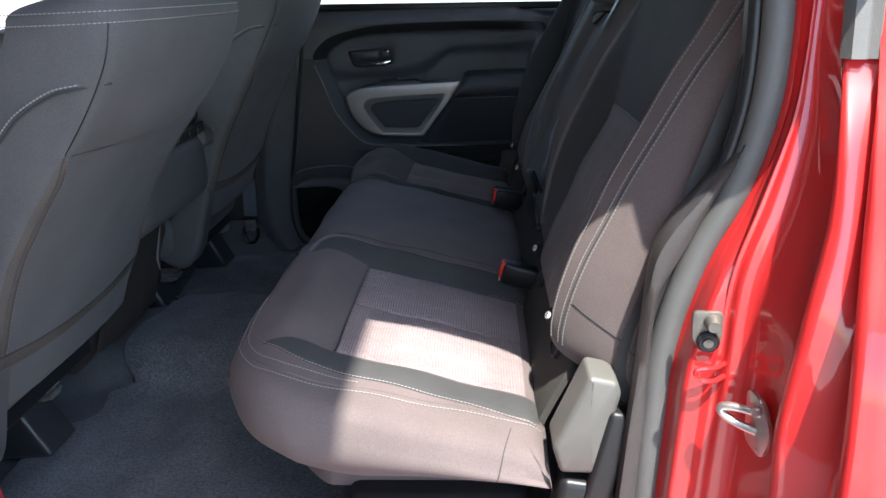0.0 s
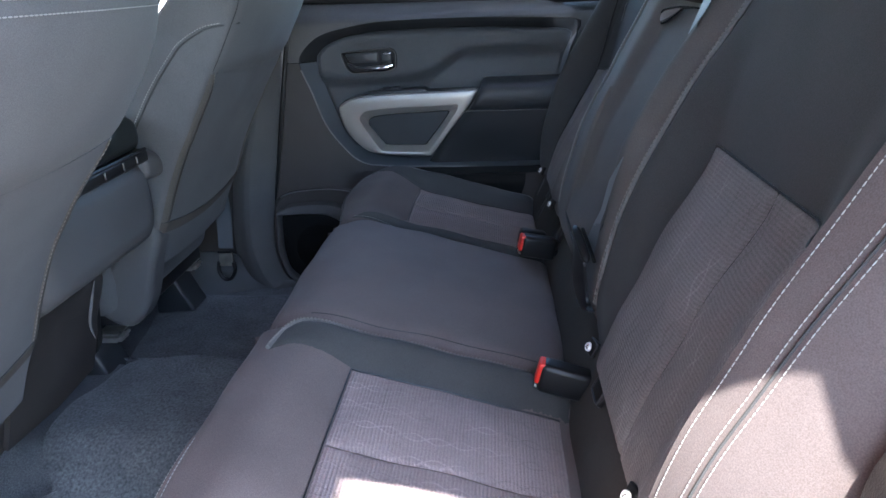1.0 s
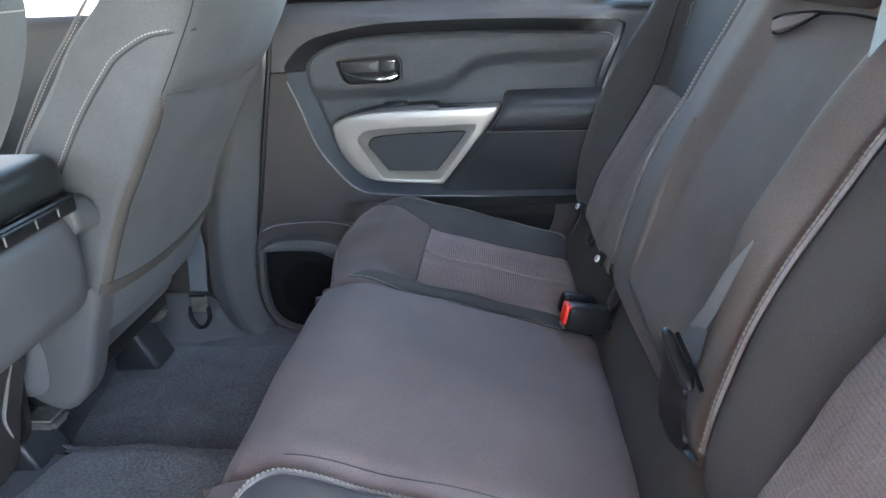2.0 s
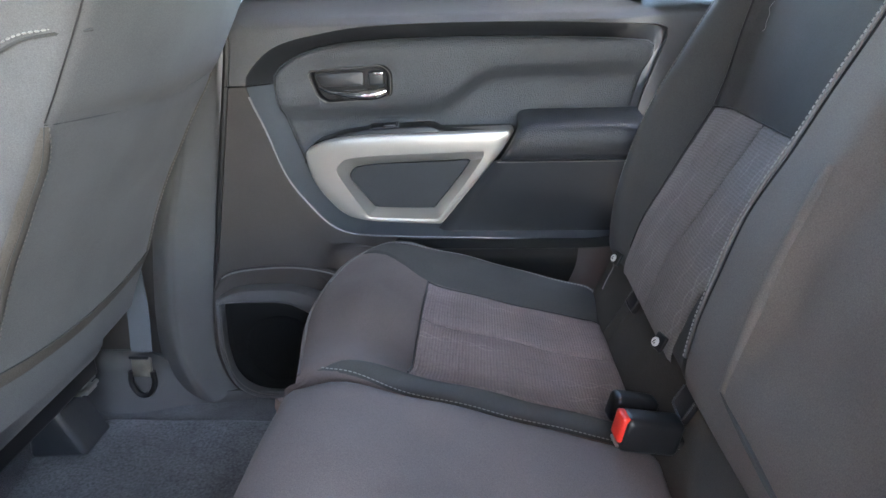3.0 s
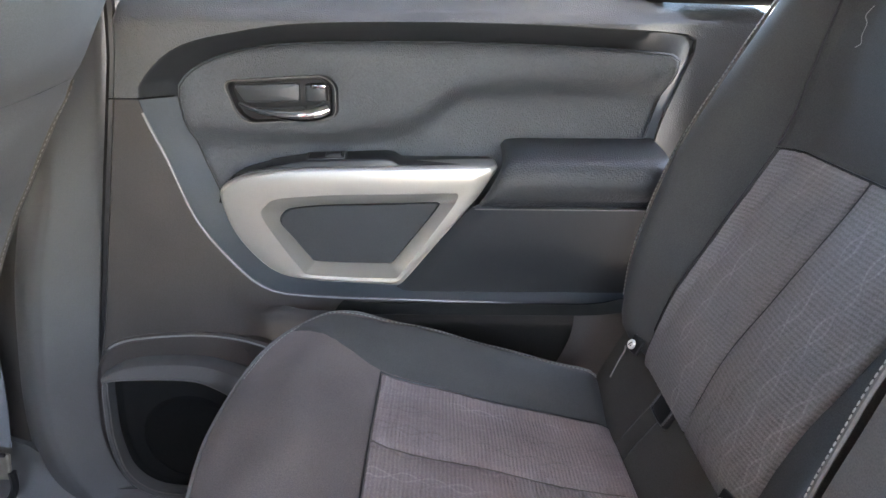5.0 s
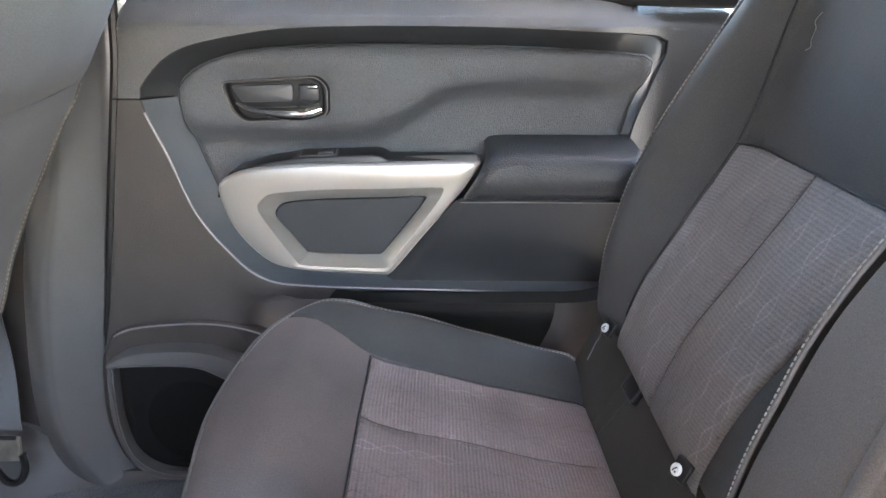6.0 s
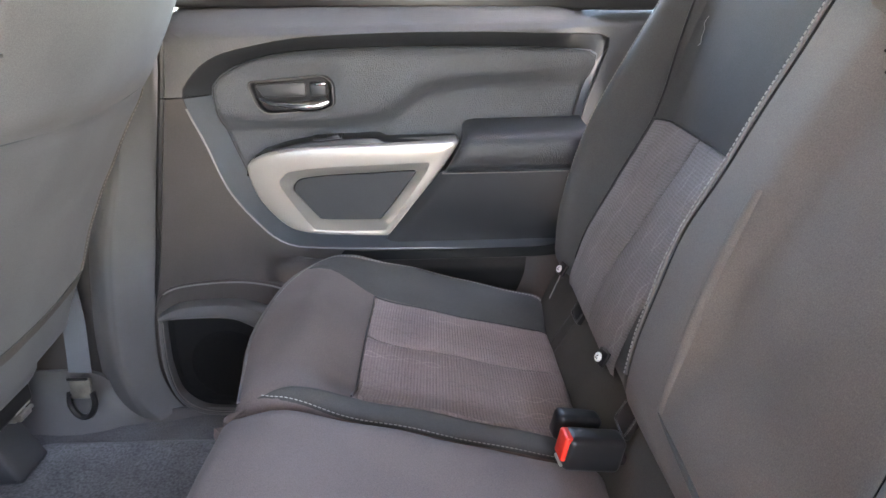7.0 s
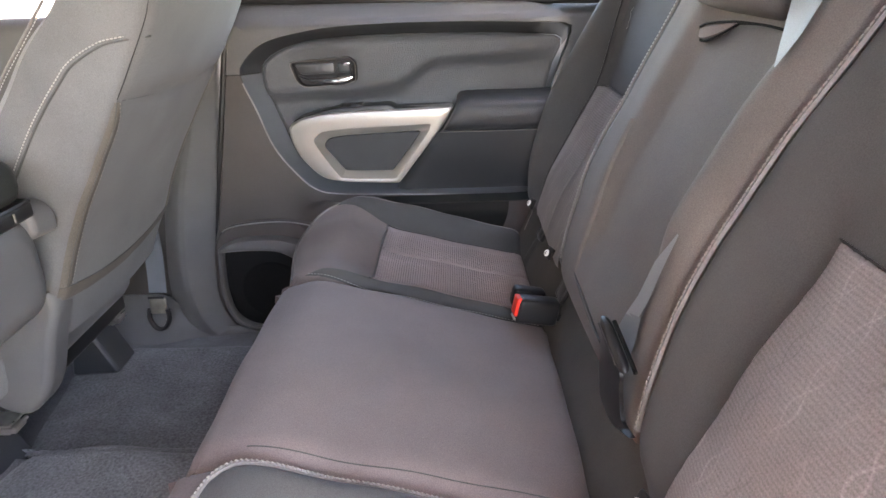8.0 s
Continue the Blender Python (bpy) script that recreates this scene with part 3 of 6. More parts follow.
    part("rim_lip", tube(rim[k0:] + rim[:k0], 0.0021, 8), EDGE_HIGHLIGHT, door, "fine lip, pale for the highlight along the panel edge")
    # shut line beside the pillar
    gap = [Vector((x - 0.006, 0.806, z)) for x, z in outline[0:8]]
    part("door_seal", tube(catmull(gap, 50), 0.0075, 8), PLASTIC_BLACK, door, "black seal in the shut line")

    # soft upper insert with a raised wave
    def insert_y(x, z):
        wave = table(((-0.60, 0.585), (-0.40, 0.585), (-0.30, 0.590), (-0.255, 0.612), (-0.215, 0.640), (-0.18, 0.650), (0.10, 0.655)), x)
        y = 0.840 - 0.026 * smooth(wave - 0.022, wave + 0.016, z)
        y += 0.012 * smooth(0.690, 0.715, z)
        g = max(abs(x + 0.452) / 0.085, abs(z - 0.633) / 0.045)
        return y + 0.006 * (1 - smooth(0.75, 1.1, g))

    big = [(x, z) for x, z in inner]
    ic = (-0.25, 0.55)
    loops = []
    for k in (1.012, 0.99, 0.97, 0.94, 0.90, 0.85, 0.80, 0.74, 0.68, 0.62, 0.55, 0.48, 0.41, 0.33, 0.25, 0.17, 0.09, 0.01):
        loops.append([Vector((x, insert_y(x, z) + (0.006 if k > 1 else 0), z)) for x, z in shrink(big, ic, k)])
    part("upper_insert", loft(loops, True, False, True), VINYL_SOFT, door, "dark grained vinyl insert with a raised wave", 60)

    # dark joint between insert and bevel
    joint = [Vector((x, insert_y(x, z) - 0.0004, z)) for x, z in shrink(big, ic, 0.998)]
    part("insert_joint", tube(joint + joint[:1], 0.0010, 6), SLATE, door, "dark joint round the insert")
    # pull cup with its lever
    cup = rounded([(-0.522, 0, 0.656), (-0.394, 0, 0.664), (-0.379, 0, 0.652), (-0.380, 0, 0.615), (-0.394, 0, 0.608), (-0.494, 0, 0.603), (-0.509, 0, 0.615)], 0.012)
    cc = (-0.45, 0.634)
    lo = lambda k, y: [Vector((cc[0] + (p.x - cc[0]) * k, y, cc[1] + (p.z - cc[1]) * k)) for p in cup]
    release = part("door_release", loft([lo(1.10, 0.836), lo(1.09, 0.8125), lo(1.06, 0.8085), lo(1.0, 0.8090), lo(0.95, 0.8125), lo(0.93, 0.8178), lo(0.5, 0.8182)], True, False, True), PLASTIC_BLACK, door, "satin black release cup", 28)
    part("cup_rim", tube([Vector((cc[0] + (p.x - cc[0]) * 1.055, 0.8082, cc[1] + (p.z - cc[1]) * 1.055)) for p in cup + cup[:1]], 0.0011, 6), PIPING, release, "fine lip round the release cup")
    part("cup_flap", prism(rounded([(-0.513, 0.8130, 0.652), (-0.424, 0.8130, 0.655), (-0.425, 0.8130, 0.630), (-0.500, 0.8130, 0.629)], 0.006), (0, 0.006, 0), 0.002), SLATE, release, "dark grey flap")
    lever = catmull([(-0.506, 0.812, 0.628), (-0.484, 0.806, 0.6205), (-0.44, 0.803, 0.6160), (-0.405, 0.803, 0.6170), (-0.386, 0.807, 0.622)], 28)
    part("release_lever", tube(lever, lambda f: 0.0036 + 0.0108 * smooth(0, 0.75, f), 14, flat=0.75), CHROME, release, "chrome release lever")
    part("lever_block", rbox((-0.401, 0.813, 0.643), (0.030, 0.016, 0.024), 0.004), PLASTIC_FOOT, release, "black lever block")
    part("lever_cap", rbox((-0.397, 0.8065, 0.652), (0.020, 0.006, 0.006), 0.002), CHROME_DARK, release, "chrome edge of the lever")
    # split line of the panel
    part("seam", tube(catmull([(-0.672, 0.7895, 0.636), (-0.64, 0.7895, 0.636), (-0.631, 0.7925, 0.636), (-0.60, 0.826, 0.635)], 20), 0.0014), PLASTIC_BLACK, door)

    # switch pod and its shelf
    pod = [(-0.536, 0.500), (-0.531, 0.520), (-0.513, 0.538), (-0.465, 0.552), (-0.418, 0.5595), (-0.309, 0.5645), (-0.298, 0.5625), (-0.289, 0.5565), (-0.165, 0.5565), (-0.160, 0.552), (-0.290, 0.546), (-0.414, 0.543), (-0.482, 0.536), (-0.512, 0.520), (-0.524, 0.500)]
    switch_pod = part("switch_pod", prism([(x, 0.768, z) for x, z in pod], (0, 0.066, -0.004), 0.003), PLASTIC_BLACK, door, "black switch ledge", 50)
    tip = Matrix.Rotation(radians(-2.6), 4, "Y") @ Matrix.Rotation(radians(14), 4, "X")
    part("window_switch", rbox((-0.388, 0.785, 0.5615), (0.054, 0.026, 0.004), 0.0015, tip), PLASTIC_GREY, switch_pod, "small window switch")
    part("switch_face", rbox((-0.388, 0.7848, 0.5628), (0.048, 0.020, 0.004), 0.0015, tip), PLASTIC_BLACK, switch_pod)
    part("switch_rocker", rbox((-0.378, 0.784, 0.5648), (0.022, 0.013, 0.005), 0.0018, tip), PLASTIC_FOOT, switch_pod)

    # silver surround
    so = plan_loop([(-0.531, 0.512), (-0.517, 0.532), (-0.482, 0.544), (-0.414, 0.551), (-0.29, 0.554), (-0.175, 0.557), (-0.157, 0.556), (-0.170, 0.532), (-0.190, 0.504), (-0.24, 0.443), (-0.283, 0.390),
                    (-0.294, 0.384), (-0.36, 0.387), (-0.417, 0.391), (-0.468, 0.404), (-0.514, 0.455)], 110)
    c0 = (-0.365, 0.455)
    crest = plan_loop([(-0.476, 0.487), (-0.468, 0.501), (-0.452, 0.510), (-0.380, 0.516), (-0.288, 0.518), (-0.218, 0.520), (-0.209, 0.516), (-0.225, 0.488), (-0.290, 0.400), (-0.305, 0.395), (-0.412, 0.399), (-0.427, 0.407), (-0.459, 0.455)], 110)
    well = plan_loop([(-0.455, 0.470), (-0.451, 0.484), (-0.437, 0.492), (-0.386, 0.497), (-0.290, 0.500), (-0.240, 0.502), (-0.235, 0.497), (-0.260, 0.463), (-0.296, 0.418), (-0.306, 0.411), (-0.402, 0.413), (-0.417, 0.420), (-0.437, 0.446)], 110)
    sm, si = ([ray_out(c0, p, loop) for p in so] for loop in (crest, well))
    mixl = lambda f, a=so, b=sm: [(lerp(p[0], q[0], f), lerp(p[1], q[1], f)) for p, q in zip(a, b)]
    L = lambda loop, y: [Vector((x, y, z)) for x, z in loop]
    loops = [L(so, 0.800), L(so, 0.7650), L(mixl(0.04), 0.7600), L(mixl(0.10), 0.7572), L(mixl(0.18), 0.7562), L(mixl(0.55), 0.7550), L(sm, 0.7560), L(mixl(0.94, sm, si), 0.7722), L(si, 0.7745)]
    part("pull_surround", loft(loops), SILVER, door, "satin silver surround of the door pull", 22)
    # dark pad inside it
    loops = [L(shrink(si, c0, 1.03), 0.777), L(shrink(si, c0, 0.992), 0.7745), L(shrink(si, c0, 0.982), 0.7718), L(shrink(si, c0, 0.965), 0.7705), L(shrink(si, c0, 0.90), 0.7705), L(shrink(si, c0, 0.3), 0.7712)]
    part("pull_pad", loft(loops, True, False, True), PAD, door, "black padded inset of the pull", 30)

    # armrest pad and the panel under it
    section = catmull([(0.0, 0.735, 0.508), (0.0, 0.724, 0.522), (0.0, 0.720, 0.545), (0.0, 0.725, 0.563), (0.0, 0.736, 0.571), (0.0, 0.760, 0.576), (0.0, 0.800, 0.579), (0.0, 0.832, 0.580)], 25)

    def rest(u, v):
        p = section[round(v * 24)]
        lead = table(((0.508, -0.188), (0.562, -0.157), (0.58, -0.148)), p.z)     # slanted leading end
        x = lerp(lead, 0.066, u)
        e = 0.022 * (1 - math.sqrt(max(1 - (1 - min((x - lead) / 0.030, 1)) ** 2, 0)))
        t = 0.018 * (1 - math.sqrt(max(1 - (1 - min((0.066 - x) / 0.025, 1)) ** 2, 0)))
        return (x, p.y + e + t, p.z - 0.5 * e)
    part("armrest", sheet(rest, 40, 24, 0.02), VINYL, door, "padded black vinyl armrest", 50)

    def under(u, v):
        z = lerp(0.352, 0.506, v)
        x = lerp(lerp(-0.300, -0.191, v), 0.064, u)
        y = lerp(0.806, 0.728, v ** 1.3) + 0.012 * (1 - smooth(0, 0.06, u))
        return (x, y, z)
    part("lower_pad", sheet(under, 26, 16, 0.02), PAD, door, "black vinyl panel under the armrest", 50)

    part("pad_seam", tube([(-0.188 + 0.0127 * k, 0.7285, 0.5068) for k in range(20)], 0.0009, 6), PIPING, door, "fine lip under the armrest")
    # open bin in the lower door: a black sheet paints the shade under the ledge
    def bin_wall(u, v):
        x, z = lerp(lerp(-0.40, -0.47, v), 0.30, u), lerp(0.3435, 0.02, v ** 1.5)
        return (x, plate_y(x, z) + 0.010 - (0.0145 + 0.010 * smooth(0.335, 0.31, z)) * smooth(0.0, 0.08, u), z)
    part("lower_door_shade", sheet(bin_wall, 24, 30, 0.003), BIN_SHADE, door, "black sheet standing in for the shade over the lower door")
    # moulded end of the bin, with a rounded leading edge
    def bin_end(u, v):
        z = lerp(0.330, 0.17, v)
        lead = table(((0.17, -0.075), (0.22, -0.052), (0.26, -0.034), (0.29, -0.026), (0.335, -0.024)), z)
        return (lead + 0.20 * u, 0.800 + 0.010 * (1 - smooth(0, 0.05, u)) + 0.03 * u, z)
    part("bin_end", sheet(bin_end, 14, 16, 0.01), PLASTIC, door, "moulded end of the door bin")
    # lighter grey stands for the light that catches this lip
    part("bin_lip", tube([Vector(bin_end(0.0, k / 16)) + Vector((0.001, -0.001, 0)) for k in range(17)], 0.0022, 8), PLASTIC_GREY, door, "rounded lip of the bin end, paler for the light on it")
    # loudspeaker housing
    oo = plan_loop([(-0.752, 0.240), (-0.72, 0.275), (-0.644, 0.288), (-0.56, 0.288), (-0.486, 0.268), (-0.43, 0.22), (-0.41, 0.12), (-0.44, 0.02), (-0.54, -0.026), (-0.66, -0.026), (-0.735, 0.0), (-0.768, 0.08), (-0.766, 0.17)], 90)
    ii = plan_loop([(-0.738, 0.205), (-0.728, 0.215), (-0.620, 0.216), (-0.574, 0.201), (-0.530, 0.165), (-0.500, 0.11), (-0.505, 0.05), (-0.55, 0.012), (-0.62, 0.000), (-0.69, 0.006), (-0.730, 0.04), (-0.743, 0.10), (-0.742, 0.16)], 90)
    sc = (-0.62, 0.12)
    oi = [ray_out(sc, p, oo) for p in ii]
    mx = lambda f: [(lerp(a[0], b[0], f), lerp(a[1], b[1], f)) for a, b in zip(oi, ii)]
    loops = [L(oi, 0.800), L(oi, 0.787), L(mx(0.05), 0.783), L(mx(0.11), 0.789), L(mx(0.50), 0.797), L(mx(0.58), 0.782)]
    pod = part("speaker_housing", loft(loops), PLASTIC, door, "dark grey speaker housing", 28)
    part("grille_ring", loft([L(mx(0.54), 0.790), L(mx(0.56), 0.776), L(mx(0.62), 0.768), L(mx(0.78), 0.7645), L(mx(0.92), 0.7650), L(mx(0.985), 0.7685), L(ii, 0.775), L(shrink(ii, sc, 0.985), 0.7895)]), PLASTIC_GREY, pod, "raised ring round the grille", 28)
    # pale lip paints the highlight on the housing's upper edge
    part("rim_lip", tube([Vector((x, 0.7835, z)) for x, z in mx(0.05) if z > 0.262], 0.0015, 6), EDGE_HIGHLIGHT, pod, "fine lip, pale for the highlight above the loudspeaker")
    loops = [L(shrink(ii, sc, 1.0), 0.7892), L(shrink(ii, sc, 0.93), 0.7888), L(shrink(ii, sc, 0.90), 0.7862), L(shrink(ii, sc, 0.86), 0.7855), L(shrink(ii, sc, 0.4), 0.7862)]
    part("speaker_recess", loft(loops, True, False, True), SPEAKER_GREY, pod, "dark grey plate round the grille")
    part("speaker_grille", lathe(((0, 0.004), (0.045, 0.0036), (0.070, 0.0024), (0.077, 0.0012), (0.080, -0.001)), (-0.626, 0.7858, 0.100), (0, -1, 0), 40), MESH_BLACK, pod, "round black speaker grille")
    part("grille_lip", tube([Vector((x, 0.7690, z)) for x, z in mx(0.985)], 0.0011, 6, True), PIPING, pod, "fine lip round the recess")

    # window above the belt line
    part("belt_seal", rbox((-0.25, 0.860, 0.781), (0.96, 0.02, 0.022), 0.006, Matrix.Rotation(radians(1.6), 4, "Y")), PLASTIC_BLACK, door, "black window seal")
    part("pane", rbox((-0.22, 0.880, 0.95), (0.94, 0.005, 0.40), 0.001), TINT_REAR, door, "clear door window")
    part("window_frame", merged(rbox((-0.69, 0.87, 0.96), (0.05, 0.05, 0.40), 0.01), rbox((0.27, 0.87, 0.96), (0.05, 0.05, 0.40), 0.01), rbox((-0.21, 0.87, 1.165), (1.0, 0.05, 0.05), 0.01)), PLASTIC_BLACK, door)
    return door


far_door()


# ---- rear bench: cushions ----
def quilt_groove(a, b):
    """Depth of the zigzag quilting lines at a along and b across an insert."""
    depth = 0.0
    for k in (0, 1):
        w = abs(((a / 0.052 + 0.5 * k) % 1) - 0.5) * 2 - 0.5
        c = (b + 0.011 * w * (1 - 2 * k)) / 0.030 + 0.5 * k
        g = abs(c - round(c)) * 0.030
        depth = max(depth, 0.0006 * math.exp(-(g / 0.0016) ** 2))
    return depth


class Cushion:
    """A seat cushion over a rounded plan, from ya to yb; outer: the side (-1, 1) that meets a door, or 0."""

    def __init__(self, ya, yb, outer, corner=0.10):
        self.ya, self.yb, self.outer = ya, yb, outer
        x0, x1 = {1: -0.467, 0: -0.449, -1: -0.455}[outer], -0.005
        ra, rb = (corner if outer < 0 else 0.018), (corner if outer > 0 else 0.018)
        pts = []
        for (x, y, r, a0) in ((x0, ya, ra, 180), (x1, ya, 0.02, 270), (x1, yb, 0.02, 0), (x0, yb, rb, 90)):
            cx, cy = x + (r if x == x0 else -r), y + (r if y == ya else -r)
            for k in range(9):
                a = radians(a0 + 90 * k / 8)
                pts.append(Vector((cx + r * math.cos(a), cy + r * math.sin(a), 0)))
        self.plan = catmull([p for i, p in enumerate(pts) if i == 0 or (p - pts[i - 1]).length > 1e-5], 132, True)
        if outer > 0:
            for p in self.plan:
                p.x += 0.028 * (1 - smooth(ya, 0.43, p.y)) * smooth(-0.30, -0.44, p.x)
        self.segs = np.array([[p.x, p.y] for p in self.plan])

    def edge(self, x, y):
        a = self.segs
        b = np.roll(a, -1, axis=0)
        p = np.array([x, y])
        t = np.clip(((p - a) * (b - a)).sum(1) / ((b - a) ** 2).sum(1), 0, 1)
        return float(np.min(np.hypot(*(a + (b - a) * t[:, None] - p).T)))

    def crown(self, x, y):
        z = table(((-0.474, 0.370), (-0.42, 0.384), (-0.37, 0.391), (-0.28, 0.368), (-0.16, 0.336), (-0.07, 0.309), (0.0, 0.290)), x)
        if self.outer > 0:
            z -= 0.014 * smooth(0.45, 0.66, y) + 0.010 * smooth(-0.39, -0.31, x) * (1 - smooth(0.60, 0.69, y))
            z -= 0.026 * smooth(0.272, 0.34, y) * (1 - smooth(0.570, 0.665, y)) * smooth(-0.38, -0.28, x) * (1 - 0.5 * smooth(-0.12, 0.0, x))
        elif self.outer < 0:
            o = abs(y)
            z -= 0.030 * smooth(0.50, 0.72, o)
            z -= 0.024 * smooth(0.215, 0.275, o) * (1 - smooth(0.54, 0.635, o)) * smooth(-0.38, -0.29, x)
        else:
            z -= 0.006 * smooth(0.0, 0.24, abs(y)) - 0.003
        return z

    def top(self, x, y, r=0.030):
        d = self.edge(x, y)
        drop = r - math.sqrt(max(r * r - (r - min(d, r)) ** 2, 0))
        sag = 0.0016 * math.sin(x * 31 + y * 13) * math.sin(y * 27 - x * 9) + 0.0009 * math.sin(x * 55 - y * 41)
        return self.crown(x, y) - drop + sag

    def body(self, low=0.165):
        c = Vector((-0.23, (self.ya + self.yb) / 2, 0))
        rise = (lambda x: 0.026 * smooth(-0.25, -0.39, x)) if self.outer < 0 else (lambda x: 0.03 * smooth(-0.30, -0.45, x))
        loops = []
        for s in (0.02, 0.08, 0.16, 0.24, 0.32, 0.40, 0.48, 0.56, 0.63, 0.70, 0.76, 0.82, 0.87, 0.91, 0.94, 0.965, 0.985, 1.0):
            loops.append([Vector((q.x, q.y, self.top(q.x, q.y))) for q in (c.lerp(p, s) for p in self.plan)])
        for k in range(1, 9):
            f = k / 8
            row = []
            for p, e in zip(self.plan, loops[17]):
                front = smooth(-0.30, -0.45, p.x)
                side = smooth(0.60, 0.70, abs(p.y)) if self.outer else 0
                x = p.x + (0.014 * f + 0.030 * f ** 2.2 if self.outer < 0 else 0.020 * f + 0.105 * f ** 2.2) * front
                y = p.y + (0.010 * math.sin(f * math.pi) - 0.025 * f * f) * side * (1 if p.y > 0 else -1)
                row.append(Vector((x, y, lerp(e.z, low + rise(p.x) * f, f))))
            loops.append(row)
        if low > 0.2:                          # recessed foot under the rounded lower edge
            foot = [c.lerp(Vector((p.x, p.y, 0)), 0.80) for p in loops[-1]]
            loops += [[Vector((q.x, q.y, p.z - 0.004)) for p, q in zip(loops[-1], foot)], [Vector((q.x, q.y, 0.165)) for q in foot]]
        return loft(loops, True, True, True)

    def patch(self, x0, x1, lo, hi, nu=26, nv=22, lift=0.0035, puff=0.0):
        def fn(u, v):
            x = lerp(x0, x1, u)
            y = lerp(lo(x), hi(x), v)
            e = min(u * abs(x1 - x0), (1 - u) * abs(x1 - x0), v * abs(hi(x) - lo(x)), (1 - v) * abs(hi(x) - lo(x)))
            z = self.top(x, y) + lift * smooth(-0.004, 0.006, e) - 0.0015 * (1 - smooth(0, 0.003, e))
            z += puff * smooth(0, 0.05, e)
            if puff:
                z -= quilt_groove(x, y)
            return (x, y, z)
        return sheet(fn, nu, nv)

    def line(self, pts, n=60, lift=0.003):
        return [Vector((p.x, p.y, self.top(p.x, p.y) + lift)) for p in catmull([(x, y, 0) for x, y in pts], n)]


def outboard_cushion(side, seat):
    """The cushion at one door: side 1 by the far door, -1 by the near one."""
    s = side
    up = lambda p: (0, 0.25 * s, 1)
    if s > 0:
        c = Cushion(0.250, 0.716, s, 0.15)
        halves = ((0.287, 0.462), (0.464, 0.600))
        out = lambda x: table(((-0.418, 0.645), (-0.382, 0.674), (-0.324, 0.690), (-0.25, 0.695), (-0.02, 0.694)), x)
        inn = lambda x: table(((-0.418, 0.640), (-0.38, 0.627), (-0.345, 0.614), (-0.305, 0.604), (-0.02, 0.602)), x)
        seam = lambda x: table(((-0.406, 0.262), (-0.37, 0.256), (-0.02, 0.256)), x)
        quilt = lambda x: table(((-0.406, 0.263), (-0.37, 0.272), (-0.30, 0.284), (-0.02, 0.284)), x)
        rim = [(-0.459, 0.446), (-0.456, 0.539), (-0.444, 0.598), (-0.421, 0.650), (-0.382, 0.687), (-0.324, 0.700), (-0.257, 0.704), (-0.13, 0.703), (-0.012, 0.700)]
        bounds = ((inn, out), (seam, quilt))
    else:
        c = Cushion(-0.712, -0.190, s, 0.13)
        halves = ((-0.424, -0.272), (-0.578, -0.426))
        out = lambda x: table(((-0.402, -0.596), (-0.368, -0.613), (-0.333, -0.628), (-0.27, -0.633), (-0.06, -0.640), (-0.02, -0.644)), x)
        inn = lambda x: table(((-0.402, -0.594), (-0.346, -0.580), (-0.30, -0.582), (-0.02, -0.582)), x)
        seam = lambda x: table(((-0.411, -0.277), (-0.403, -0.232), (-0.385, -0.211), (-0.366, -0.203), (-0.26, -0.198), (-0.02, -0.198)), x)
        quilt = lambda x: table(((-0.411, -0.279), (-0.374, -0.266), (-0.338, -0.262), (-0.30, -0.269), (-0.02, -0.269)), x)
        rim = [(-0.447, -0.45), (-0.445, -0.56), (-0.428, -0.611), (-0.391, -0.650), (-0.339, -0.666), (-0.264, -0.661), (-0.185, -0.658), (-0.106, -0.653), (-0.014, -0.647)]
        bounds = ((out, inn), (quilt, seam))
    seat = part("cushion", c.body() if s > 0 else c.body(0.222), CLOTH, seat)
    for lo, hi in halves:
        a, b = min(lo, hi), max(lo, hi)
        part("corded_insert", c.patch(-0.303, -0.016 if s > 0 else -0.030, lambda x, a=a: a, lambda x, b=b: b, 110, 70, 0.0035, 0.004), CLOTH_RIB, seat, "corded pale grey insert panel")
    y0, y1 = (0.286, 0.601) if s > 0 else (-0.579, -0.271)
    x1 = -0.016 if s > 0 else -0.030
    part("seam", tube(c.line([(x1, y1), (-0.16, y1), (-0.292, y1)], 30, 0.0018) + c.line([(-0.3045, y1), (-0.3045, (y0 + y1) / 2), (-0.3045, y0)], 30, 0.0018), 0.0012, 6), PLASTIC_BLACK, seat)
    part("outer_bolster", c.patch(-0.417 if s > 0 else -0.404, -0.012, *bounds[0], 40, 12, 0.003), CLOTH_DARK, seat, "charcoal side bolster")
    part("inner_bolster", c.patch(-0.410, -0.012, *bounds[1], 40, 10, 0.003), CLOTH_DARK, seat, "charcoal inner bolster")
    if s > 0:
        pipe = c.line([(-0.433, 0.268), (-0.449, 0.36)] + rim, 70, 0.001)
        part("piping", tube(pipe, 0.0022), PIPING, seat, "pale grey piping")
        part("seam", tube([p + Vector((-0.005, 0.003, -0.013)) for p in pipe[:44]], 0.0010), PIPING, seat, "second seam on the cushion front")
        part("stitching", stitching(c.line([(x + 0.006, y - 0.007) for x, y in rim[1:]], 60, 0.001), up, 0.006, 0.0042, 0.0007), THREAD, seat, "pale double stitching")
        row = c.line([(x, seam(x) + 0.001) for x in (-0.404, -0.37, -0.25, -0.02)], 50, 0.0025)
        part("stitching", stitching(row, (0, -0.4, 1), 0.0056, 0.0044, 0.0007), THREAD, seat, "pale seam stitching")
    else:
        inner_rim = [(-0.436, -0.45), (-0.433, -0.56), (-0.407, -0.613), (-0.364, -0.638), (-0.318, -0.643), (-0.26, -0.642)]
